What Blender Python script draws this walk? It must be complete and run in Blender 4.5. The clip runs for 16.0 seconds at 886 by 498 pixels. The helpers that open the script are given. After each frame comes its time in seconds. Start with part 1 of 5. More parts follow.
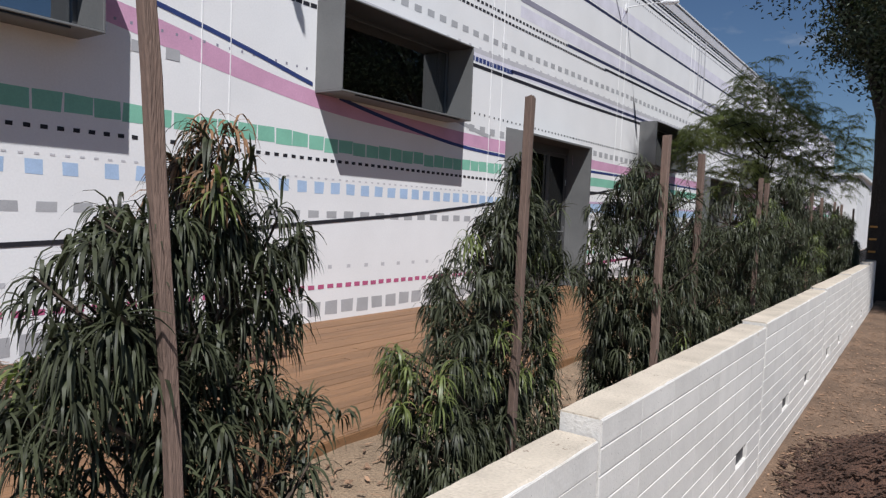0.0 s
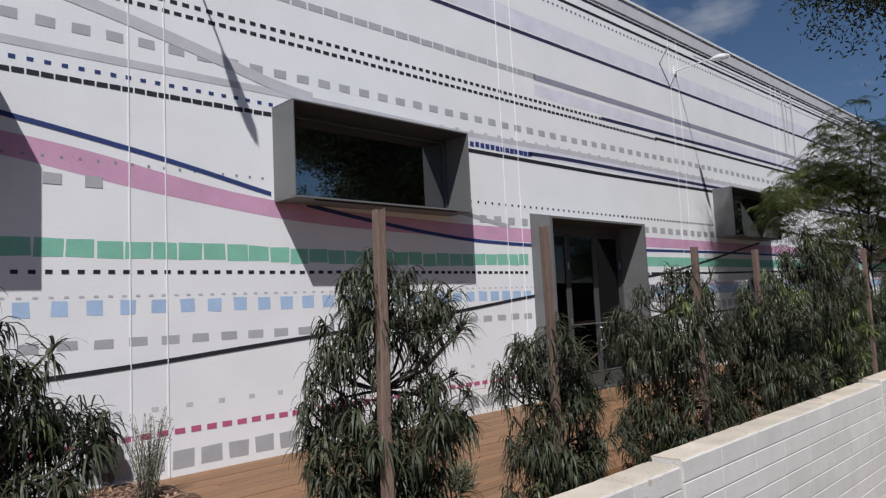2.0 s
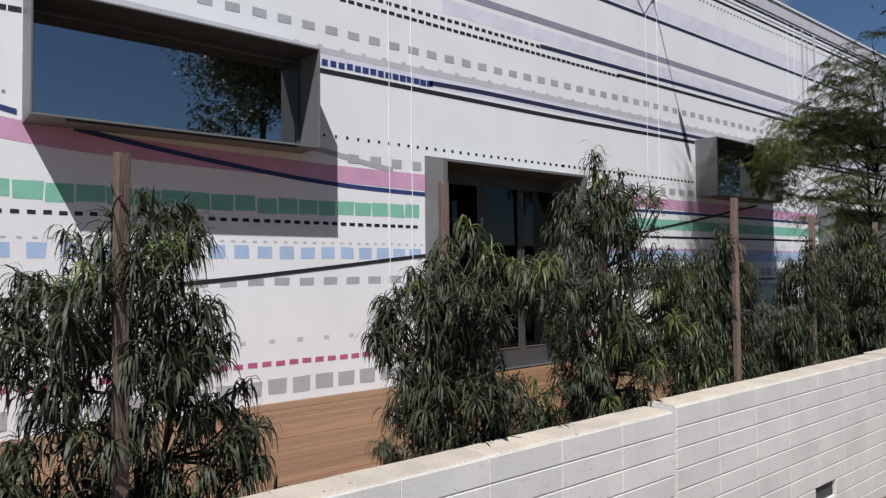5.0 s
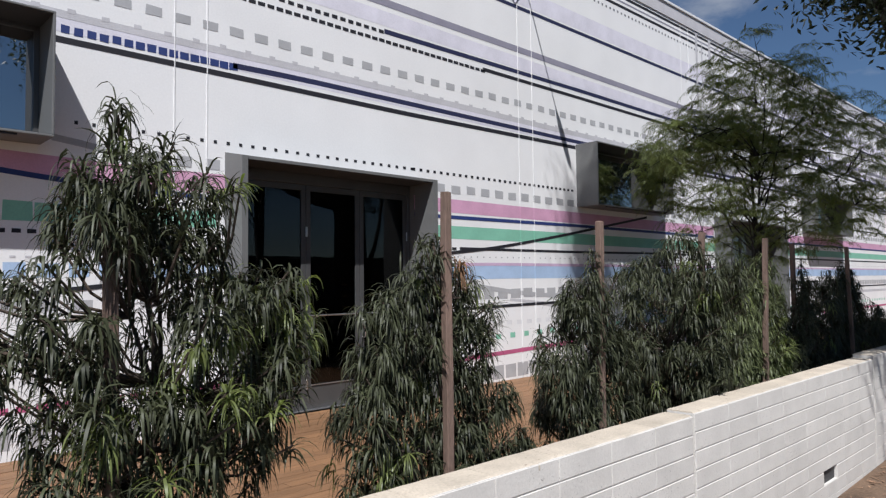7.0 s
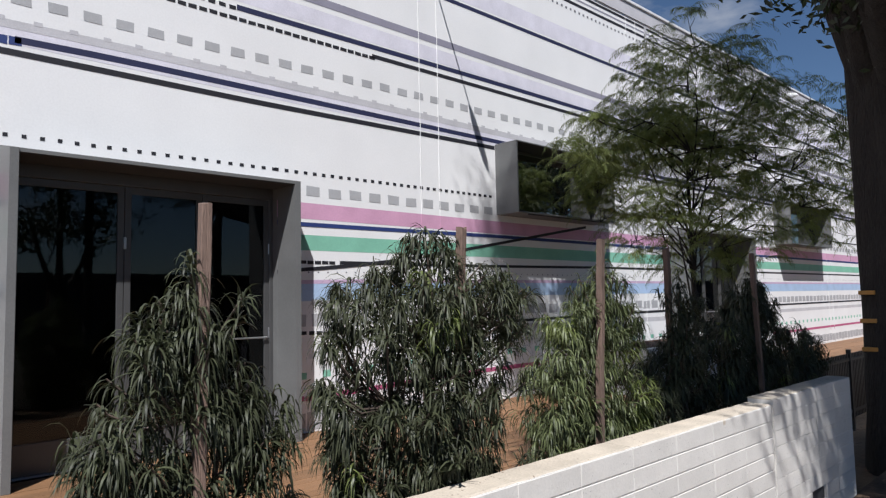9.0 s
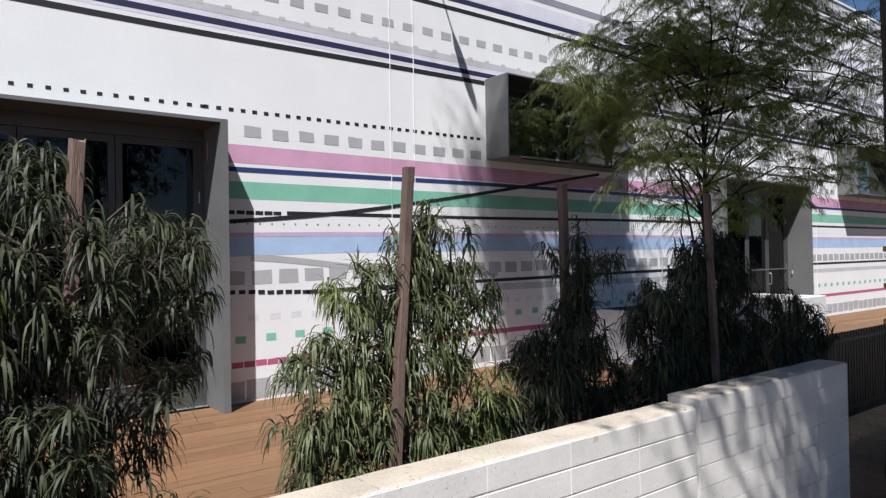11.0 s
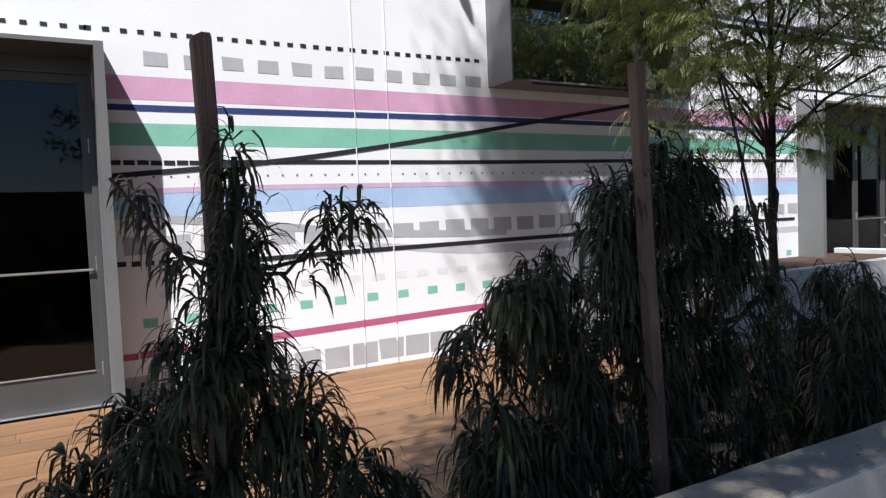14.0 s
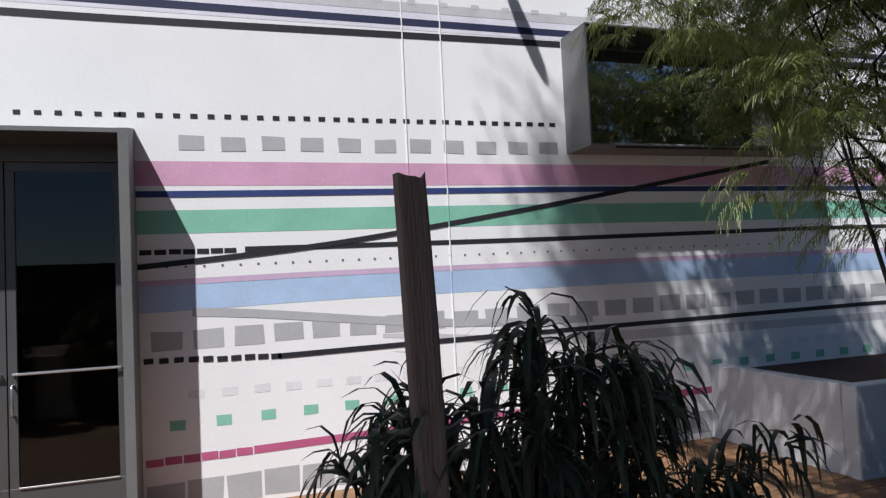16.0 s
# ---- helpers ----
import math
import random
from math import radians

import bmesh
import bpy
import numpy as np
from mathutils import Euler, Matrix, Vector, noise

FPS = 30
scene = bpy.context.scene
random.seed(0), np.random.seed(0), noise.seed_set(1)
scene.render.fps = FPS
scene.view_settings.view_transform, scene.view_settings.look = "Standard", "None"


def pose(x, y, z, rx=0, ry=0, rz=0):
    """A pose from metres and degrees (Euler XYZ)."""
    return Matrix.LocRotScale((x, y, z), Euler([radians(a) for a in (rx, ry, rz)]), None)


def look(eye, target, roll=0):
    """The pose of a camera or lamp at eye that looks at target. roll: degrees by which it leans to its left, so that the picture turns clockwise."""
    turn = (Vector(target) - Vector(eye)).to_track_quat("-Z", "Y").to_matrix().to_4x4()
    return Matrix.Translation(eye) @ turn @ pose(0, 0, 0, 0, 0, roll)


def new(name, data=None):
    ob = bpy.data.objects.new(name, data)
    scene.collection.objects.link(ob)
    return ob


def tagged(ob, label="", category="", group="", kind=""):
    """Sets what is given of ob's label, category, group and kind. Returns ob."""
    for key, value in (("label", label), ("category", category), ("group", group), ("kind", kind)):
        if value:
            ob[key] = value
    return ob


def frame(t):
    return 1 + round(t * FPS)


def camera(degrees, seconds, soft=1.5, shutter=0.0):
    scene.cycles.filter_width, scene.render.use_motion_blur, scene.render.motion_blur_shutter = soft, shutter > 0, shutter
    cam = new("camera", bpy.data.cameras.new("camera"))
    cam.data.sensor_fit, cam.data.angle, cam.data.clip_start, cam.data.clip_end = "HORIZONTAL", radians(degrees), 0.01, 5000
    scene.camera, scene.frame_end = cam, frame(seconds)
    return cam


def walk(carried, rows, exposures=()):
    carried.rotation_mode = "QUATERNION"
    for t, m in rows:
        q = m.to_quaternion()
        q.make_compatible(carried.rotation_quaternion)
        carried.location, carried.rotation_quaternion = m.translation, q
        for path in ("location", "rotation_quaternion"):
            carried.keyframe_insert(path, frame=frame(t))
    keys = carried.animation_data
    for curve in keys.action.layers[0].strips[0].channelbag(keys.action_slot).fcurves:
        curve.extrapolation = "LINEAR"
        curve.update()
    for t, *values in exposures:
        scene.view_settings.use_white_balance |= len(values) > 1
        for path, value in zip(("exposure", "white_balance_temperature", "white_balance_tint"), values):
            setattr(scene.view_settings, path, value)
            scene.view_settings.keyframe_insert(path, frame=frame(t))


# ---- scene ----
cam = camera(65.8, 16.0, soft=1.3)
PATH = [
    (0, (-0.04, -0.099, 1.647), (-1.2, 1.527, 1.538), 2.4),
    (0.5, (0.224, 0.469, 1.665), (-0.883, 2.132, 1.574), 0.9),
    (1, (0.325, 0.986, 1.659), (-0.876, 2.584, 1.576), 1.1),
    (1.5, (0.485, 1.492, 1.715), (-0.835, 2.992, 1.799), -2.0),
    (2, (0.698, 1.994, 1.732), (-0.743, 3.37, 1.905), -2.8),
    (2.5, (0.847, 2.504, 1.727), (-0.516, 3.96, 1.871), -1.7),
    (3, (1.002, 3.042, 1.709), (-0.507, 4.35, 1.819), -2.9),
    (5.5, (0.912, 5.85, 1.666), (-0.63, 7.122, 1.719), -0.1),
    (6, (0.857, 6.412, 1.671), (-0.633, 7.744, 1.752), -0.5),
    (6.5, (0.853, 6.972, 1.702), (-0.628, 8.314, 1.779), -1.1),
    (7, (0.823, 7.5, 1.724), (-0.615, 8.887, 1.822), -0.7),
    (7.5, (0.821, 8.05, 1.738), (-0.676, 9.361, 1.944), -2.2),
    (8, (0.79, 8.662, 1.726), (-0.583, 10.112, 1.848), -1.3),
    (8.5, (0.796, 9.238, 1.707), (-0.641, 10.617, 1.89), -2.0),
    (9, (0.846, 9.812, 1.716), (-0.592, 11.194, 1.867), -1.2),
    (11.5, (0.781, 11.945, 1.698), (-0.805, 13.163, 1.695), -1.2),
    (12, (0.662, 12.266, 1.698), (-0.874, 13.546, 1.635), -2.8),
    (12.5, (0.494, 12.674, 1.664), (-1.15, 13.805, 1.537), -2.8),
    (13, (0.3, 13.052, 1.671), (-1.462, 13.99, 1.551), -3.3),
    (13.5, (0.066, 13.48, 1.657), (-1.611, 14.566, 1.554), -1.2),
    (14, (-0.036, 13.875, 1.669), (-1.772, 14.863, 1.571), -2.3),
    (14.5, (-0.285, 14.218, 1.728), (-2.022, 15.205, 1.629), -1.9),
    (15, (-0.33, 14.577, 1.786), (-2.19, 15.308, 1.701), -3.7),
    (15.5, (-0.42, 14.811, 1.835), (-2.326, 15.416, 1.784), -3.8),
    (16, (-0.554, 14.972, 1.909), (-2.451, 15.597, 1.999), -2.7),
]
EXPOSURES = [(0, 0.26, 6180, 11.5), (2, 0.07, 6180, 11.5), (3, 0.1, 6180, 11.5), (5.5, 0.3, 6180, 11.5), (6.5, 0.40, 6180, 11.5), (8, 0.33, 6180, 11.5), (9, 0.48, 6180, 11.5), (11.5, 0.6, 6180, 11.5), (12.5, 0.82, 6180, 11.5), (14, 0.86, 6180, 11.5), (15, 0.64, 6180, 11.5), (16, 0.5, 6180, 11.5)]
walk(cam, [(t, look(eye, target, roll)) for t, eye, target, roll in PATH],
     exposures=EXPOSURES)

# ---- light ----
SUN_DIR = Vector((-0.485, 0.52, -1.05)).normalized()
world = bpy.data.worlds.new("sky_world")
scene.world = world
world.use_nodes = True
wn, wl = world.node_tree.nodes, world.node_tree.links
wn.clear()
w_out = wn.new("ShaderNodeOutputWorld")
w_bg = wn.new("ShaderNodeBackground")
w_sky = wn.new("ShaderNodeTexSky")
w_sky.sky_type = 'NISHITA'
w_sky.sun_disc = False
w_sky.sun_elevation = radians(55.9)
w_sky.sun_rotation = radians(137.0)
w_sky.air_density, w_sky.dust_density, w_sky.ozone_density = 1.0, 0.0, 6.0
w_tc = wn.new("ShaderNodeTexCoord")
w_map = wn.new("ShaderNodeMapping")
w_map.inputs["Scale"].default_value = (1.0, 1.0, 2.6)
w_noise = wn.new("ShaderNodeTexNoise")
w_noise.inputs["Scale"].default_value = 2.6
w_noise.inputs["Detail"].default_value = 9
w_noise.inputs["Roughness"].default_value = 0.58
w_ramp = wn.new("ShaderNodeValToRGB")
w_ramp.color_ramp.elements[0].position = 0.56
w_ramp.color_ramp.elements[1].position = 0.78
w_mix = wn.new("ShaderNodeMix")
w_mix.data_type = 'RGBA'
w_mix.inputs["B"].default_value = (8.5, 8.8, 9.2, 1)
wl.new(w_tc.outputs["Generated"], w_map.inputs["Vector"])
wl.new(w_map.outputs["Vector"], w_noise.inputs["Vector"])
wl.new(w_noise.outputs["Fac"], w_ramp.inputs["Fac"])
wl.new(w_ramp.outputs["Color"], w_mix.inputs["Factor"])
wl.new(w_sky.outputs["Color"], w_mix.inputs["A"])
wl.new(w_mix.outputs["Result"], w_bg.inputs["Color"])
w_bg.inputs["Strength"].default_value = 0.046
wl.new(w_bg.outputs["Background"], w_out.inputs["Surface"])
sun_data = bpy.data.lights.new("sun", 'SUN')
sun_data.energy, sun_data.angle, sun_data.color = 4.8, radians(0.53), (1.0, 0.975, 0.94)
sun = new("sun", sun_data)
sun.matrix_world = look((10, -12, 30), Vector((10, -12, 30)) + SUN_DIR)


# ---- materials ----
def material(name, colour, rough=0.7, dark=0.75, scale=6.0, fine=60.0, bump=0.2, bump_scale=None, metal=0.0,
             spec=0.5, per_object=0.0, per_island=0.0, stretch=(1, 1, 1), light=1.12, bump_dist=0.01):
    """Colour varied by a broad and a fine noise, with a fine bump."""
    m = bpy.data.materials.new(name)
    m.use_nodes = True
    nt = m.node_tree
    n, l = nt.nodes, nt.links
    b = n["Principled BSDF"]
    tc = n.new("ShaderNodeTexCoord")
    mp = n.new("ShaderNodeMapping")
    mp.inputs["Scale"].default_value = stretch
    geo = n.new("ShaderNodeNewGeometry")
    l.new(geo.outputs["Position"], mp.inputs["Vector"])
    n1 = n.new("ShaderNodeTexNoise")
    n1.inputs["Scale"].default_value, n1.inputs["Detail"].default_value = scale, 5
    n2 = n.new("ShaderNodeTexNoise")
    n2.inputs["Scale"].default_value, n2.inputs["Detail"].default_value = fine, 4
    l.new(mp.outputs["Vector"], n1.inputs["Vector"])
    l.new(mp.outputs["Vector"], n2.inputs["Vector"])
    add = n.new("ShaderNodeMath")
    add.operation = 'MULTIPLY_ADD'
    add.inputs[1].default_value = 0.55
    mul = n.new("ShaderNodeMath")
    mul.operation = 'MULTIPLY'
    mul.inputs[1].default_value = 0.45
    l.new(n2.outputs["Fac"], mul.inputs[0])
    l.new(n1.outputs["Fac"], add.inputs[0])
    l.new(mul.outputs[0], add.inputs[2])
    ramp = n.new("ShaderNodeValToRGB")
    ramp.color_ramp.elements[0].position, ramp.color_ramp.elements[1].position = 0.32, 0.68
    ramp.color_ramp.elements[0].color = (*[c * dark for c in colour], 1)
    ramp.color_ramp.elements[1].color = (*[min(1, c * light) for c in colour], 1)
    l.new(add.outputs[0], ramp.inputs["Fac"])
    last = ramp.outputs["Color"]
    if per_object or per_island:
        hsv = n.new("ShaderNodeHueSaturation")
        mr = n.new("ShaderNodeMapRange")
        amount = per_object or per_island
        mr.inputs["To Min"].default_value, mr.inputs["To Max"].default_value = 1 - amount, 1 + amount
        if per_object:
            oi = n.new("ShaderNodeObjectInfo")
            l.new(oi.outputs["Random"], mr.inputs["Value"])
        else:
            l.new(geo.outputs["Random Per Island"], mr.inputs["Value"])
        l.new(mr.outputs["Result"], hsv.inputs["Value"])
        l.new(last, hsv.inputs["Color"])
        last = hsv.outputs["Color"]
    l.new(last, b.inputs["Base Color"])
    b.inputs["Roughness"].default_value = rough
    b.inputs["Metallic"].default_value = metal
    b.inputs["Specular IOR Level"].default_value = spec
    if bump:
        n3 = n.new("ShaderNodeTexNoise")
        n3.inputs["Scale"].default_value, n3.inputs["Detail"].default_value = bump_scale or fine, 6
        l.new(mp.outputs["Vector"], n3.inputs["Vector"])
        bp = n.new("ShaderNodeBump")
        bp.inputs["Strength"].default_value, bp.inputs["Distance"].default_value = bump, bump_dist
        l.new(n3.outputs["Fac"], bp.inputs["Height"])
        l.new(bp.outputs["Normal"], b.inputs["Normal"])
    return m


WHITE = material("white_masonry_paint", (0.80, 0.795, 0.79), 0.75, 0.93, 1.3, 45, 0.13, 70, light=1.03)
PAINTS = dict(
    pink=(0.60, 0.33, 0.47), green=(0.22, 0.50, 0.37), navy=(0.020, 0.040, 0.16), ink=(0.016, 0.020, 0.065), faint=(0.70, 0.70, 0.71), black=(0.012, 0.012, 0.018),
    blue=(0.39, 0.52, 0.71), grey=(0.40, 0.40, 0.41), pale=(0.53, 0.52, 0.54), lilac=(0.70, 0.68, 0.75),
    slate=(0.27, 0.26, 0.32), crimson=(0.46, 0.10, 0.21), mauve=(0.55, 0.40, 0.55), charcoal=(0.14, 0.14, 0.16))
PAINT = {k: material(k + "_mural_paint", c, 0.7, 0.86, 3, 70, 0.2, 90, light=1.1) for k, c in PAINTS.items()}
FRAME = material("grey_metal_cladding", (0.145, 0.147, 0.145), 0.5, 0.85, 2, 60, 0.08, 40, spec=0.4)
# dark sheets for shade in reveals, portal and drains; also colours the insulators
DARK_FILL = material("recess_shade_and_insulator_dark", (0.05, 0.05, 0.052), 0.6, 0.85, 3, 60, 0.05)
ALU = material("bronze_aluminium", (0.085, 0.085, 0.085), 0.42, 0.9, 3, 80, 0.05, 60, metal=0.3)
STEEL = material("brushed_steel", (0.55, 0.55, 0.56), 0.3, 0.85, 5, 90, 0.05, 90, metal=0.9)
BLOCK = material("white_painted_block", (0.635, 0.605, 0.56), 0.8, 0.86, 5, 110, 0.28, 60, per_object=0.05, light=1.05, bump_dist=0.006)
BLOCK_J = material("white_painted_block_far", (0.635, 0.605, 0.56), 0.8, 0.86, 5, 110, 0.28, 60, per_island=0.05, light=1.05, bump_dist=0.006)
MORTAR = material("white_joint", (0.63, 0.605, 0.565), 0.85, 0.9, 8, 80, 0.4)
CAP = material("bare_buff_concrete_cap", (0.53, 0.46, 0.37), 0.9, 0.75, 5, 90, 0.6, 90, per_object=0.08)
RENDER = material("pale_cement_render", (0.60, 0.60, 0.60), 0.85, 0.85, 2, 60, 0.3)
DIRT = material("dry_earth", (0.185, 0.118, 0.074), 0.95, 0.45, 2.2, 45, 1.0, 55, light=1.3, bump_dist=0.03)
BED = material("sandy_bed_soil", (0.29, 0.205, 0.13), 0.95, 0.55, 2.5, 50, 1.0, 60, light=1.2, bump_dist=0.03)
MULCH = material("bark_mulch", (0.085, 0.042, 0.026), 0.95, 0.5, 9, 60, 1.0, 70, per_island=0.35, light=1.4, bump_dist=0.03)
CHIP = material("wood_chip", (0.25, 0.15, 0.09), 0.9, 0.6, 12, 80, 0.4, per_island=0.5, light=1.3)
CONCRETE = material("sidewalk_concrete", (0.45, 0.43, 0.40), 0.9, 0.82, 1.6, 70, 0.4)
ASPHALT = material("asphalt", (0.055, 0.055, 0.058), 0.9, 0.8, 2, 120, 0.6)
PLANK = material("weathered_deck_wood", (0.20, 0.105, 0.049), 0.62, 0.72, 3.0, 26, 0.35, 40, per_object=0.16, stretch=(9, 0.6, 9), light=1.25)
PLANK_J = material("weathered_deck_wood_far", (0.20, 0.105, 0.049), 0.62, 0.72, 3.0, 26, 0.35, 40, per_island=0.16, stretch=(9, 0.6, 9), light=1.25)
STAKE = material("rough_redwood_stake", (0.155, 0.102, 0.078), 0.85, 0.65, 4, 40, 0.6, 45, per_object=0.18, stretch=(6, 6, 0.7), light=1.3)
LEAF = material("dark_strap_leaf", (0.041, 0.046, 0.024), 0.52, 0.6, 6, 30, 0, per_island=0.5, light=1.5, spec=0.3)
LEAF_OLIVE = material("olive_strap_leaf", (0.086, 0.102, 0.043), 0.5, 0.6, 6, 30, 0, per_island=0.45, light=1.5, spec=0.35)
LEAF_NEW = material("fresh_green_leaf", (0.125, 0.148, 0.048), 0.45, 0.7, 6, 30, 0, per_island=0.35, light=1.3)
LEAF_DRY = material("browned_leaf", (0.16, 0.085, 0.04), 0.8, 0.6, 6, 30, 0, per_island=0.4, light=1.3)
FEATHER = material("feathery_leaflet", (0.155, 0.185, 0.06), 0.5, 0.6, 2, 20, 0, per_island=0.45, light=1.5)
BIGLEAF = material("deep_green_tree_leaf", (0.035, 0.050, 0.022), 0.5, 0.6, 2, 20, 0, per_island=0.45, light=1.4)
SAGE = material("grey_green_leaf", (0.16, 0.17, 0.10), 0.7, 0.7, 6, 30, 0, per_island=0.4, light=1.3)
BARK = material("dark_brown_bark", (0.030, 0.025, 0.021), 0.95, 0.5, 5, 30, 1.0, 22, stretch=(3, 3, 0.6), light=1.4, bump_dist=0.05)
TWIG = material("brown_stem", (0.065, 0.046, 0.034), 0.9, 0.6, 8, 50, 0.5, light=1.3)
BLACK_METAL = material("black_painted_metal", (0.012, 0.012, 0.013), 0.5, 0.8, 5, 60, 0.1)
TAPE = material("orange_band", (0.55, 0.27, 0.06), 0.6, 0.8, 5, 60, 0.1)
ROOM = material("unlit_interior_and_frontage", (0.06, 0.06, 0.065), 0.9, 0.8, 1, 20, 0)
LAMPWHITE = material("white_enamel", (0.75, 0.75, 0.74), 0.35, 0.92, 4, 60, 0.05)
FAR = material("far_white_wall", (0.66, 0.66, 0.65), 0.9, 0.88, 0.8, 20, 0.2)


def pitted(m, scale, tint):
    """Small dark pores and scuffs scattered over a painted block face."""
    nt = m.node_tree
    b = nt.nodes["Principled BSDF"]
    old = b.inputs["Base Color"].links[0].from_socket
    geo = nt.nodes.new("ShaderNodeNewGeometry")
    pores = nt.nodes.new("ShaderNodeTexNoise")
    pores.inputs["Scale"].default_value, pores.inputs["Detail"].default_value, pores.inputs["Roughness"].default_value = scale, 3, 0.6
    patch = nt.nodes.new("ShaderNodeTexNoise")
    patch.inputs["Scale"].default_value, patch.inputs["Detail"].default_value = 2.2, 3
    nt.links.new(geo.outputs["Position"], pores.inputs["Vector"])
    nt.links.new(geo.outputs["Position"], patch.inputs["Vector"])
    both = nt.nodes.new("ShaderNodeMath")
    both.operation = 'MULTIPLY_ADD'
    both.inputs[1].default_value = 0.25
    nt.links.new(patch.outputs["Fac"], both.inputs[0])
    nt.links.new(pores.outputs["Fac"], both.inputs[2])
    ramp = nt.nodes.new("ShaderNodeValToRGB")
    ramp.color_ramp.elements[0].position, ramp.color_ramp.elements[1].position = 0.80, 0.84
    nt.links.new(both.outputs[0], ramp.inputs["Fac"])
    mix = nt.nodes.new("ShaderNodeMix")
    mix.data_type = 'RGBA'
    mix.inputs["B"].default_value = (*tint, 1)
    nt.links.new(ramp.outputs["Color"], mix.inputs["Factor"])
    nt.links.new(old, mix.inputs["A"])
    nt.links.new(mix.outputs["Result"], b.inputs["Base Color"])


for pit in (BLOCK, BLOCK_J):
    pitted(pit, 85.0, (0.33, 0.31, 0.29))
pitted(CAP, 40.0, (0.22, 0.17, 0.13))


def leafy(m, amount, tint):
    """Lets some light pass through a thin leaf."""
    n, l = m.node_tree.nodes, m.node_tree.links
    tr = n.new("ShaderNodeBsdfTranslucent")
    tr.inputs["Color"].default_value = (*tint, 1)
    mx = n.new("ShaderNodeMixShader")
    mx.inputs["Fac"].default_value = amount
    l.new(n["Principled BSDF"].outputs["BSDF"], mx.inputs[1])
    l.new(tr.outputs["BSDF"], mx.inputs[2])
    l.new(mx.outputs["Shader"], n["Material Output"].inputs["Surface"])


leafy(LEAF, 0.12, (0.075, 0.09, 0.035))
leafy(LEAF_OLIVE, 0.18, (0.13, 0.16, 0.05))
leafy(LEAF_NEW, 0.3, (0.22, 0.30, 0.05))
leafy(FEATHER, 0.42, (0.22, 0.27, 0.06))
leafy(BIGLEAF, 0.12, (0.06, 0.09, 0.02))


def glass_material(name, ior):
    m = bpy.data.materials.new(name)
    m.use_nodes = True
    b = m.node_tree.nodes["Principled BSDF"]
    b.inputs["Base Color"].default_value = (0.10, 0.115, 0.12, 1)
    b.inputs["Roughness"].default_value = 0.015
    b.inputs["IOR"].default_value = ior
    b.inputs["Transmission Weight"].default_value = 1.0
    return m


GLASS = glass_material("dark_tinted_glass", 1.43)
GLASS_W = glass_material("coated_window_glass", 4.2)


# ---- mesh helpers ----
def put_mesh(name, bm_or_data, mat, parent=None, label="", smooth=False):
    if isinstance(bm_or_data, bmesh.types.BMesh):
        me = bpy.data.meshes.new(name)
        bm_or_data.to_mesh(me)
        bm_or_data.free()
    else:
        me = bm_or_data
    for mm in (mat if isinstance(mat, (list, tuple)) else [mat]):
        if mm.name not in [k.name for k in me.materials]:
            me.materials.append(mm)
    if smooth:
        me.shade_smooth()
    ob = new(name, me)
    if parent is not None:
        ob.parent = parent
    if label:
        ob["label"] = label
    return ob


def part(name, bm, mat, parent, label="", smooth=False):
    return put_mesh(name, bm, mat, parent, label, smooth)


def empty(name, at=(0, 0, 0)):
    ob = new(name)
    ob.location = at
    return ob


def add_box(bm, x0, y0, z0, x1, y1, z1, bevel=0.0):
    b = bmesh.new() if bevel else bm
    vs = [b.verts.new(p) for p in ((x0, y0, z0), (x1, y0, z0), (x1, y1, z0), (x0, y1, z0),
                                   (x0, y0, z1), (x1, y0, z1), (x1, y1, z1), (x0, y1, z1))]
    for f in ((3, 2, 1, 0), (4, 5, 6, 7), (0, 1, 5, 4), (1, 2, 6, 5), (2, 3, 7, 6), (3, 0, 4, 7)):
        b.faces.new([vs[i] for i in f])
    if bevel:
        bmesh.ops.bevel(b, geom=b.edges[:], offset=bevel, segments=1, affect='EDGES')
        tmp = bpy.data.meshes.new("t")
        b.to_mesh(tmp)
        b.free()
        bm.from_mesh(tmp)
        bpy.data.meshes.remove(tmp)
    return bm


def box(x0, y0, z0, x1, y1, z1, bevel=0.0):
    return add_box(bmesh.new(), x0, y0, z0, x1, y1, z1, bevel)


def add_tube(bm, pts, radii, sides=8, cap=True):
    """A tapered tube through the points."""
    pts = [Vector(p) for p in pts]
    rings = []
    up = Vector((0.13, 0.31, 0.94))
    for i, p in enumerate(pts):
        d = (pts[min(i + 1, len(pts) - 1)] - pts[max(i - 1, 0)]).normalized()
        a = d.cross(up)
        if a.length < 0.15:
            a = d.cross(Vector((1, 0, 0)))
        a.normalize()
        c = d.cross(a)
        rings.append([bm.verts.new(p + (a * math.cos(k * math.tau / sides) + c * math.sin(k * math.tau / sides)) * radii[i])
                      for k in range(sides)])
    for r, s in zip(rings, rings[1:]):
        for k in range(sides):
            bm.faces.new((r[k], r[(k + 1) % sides], s[(k + 1) % sides], s[k]))
    if cap:
        bm.faces.new(rings[0])
        bm.faces.new(rings[-1][::-1])
    return bm


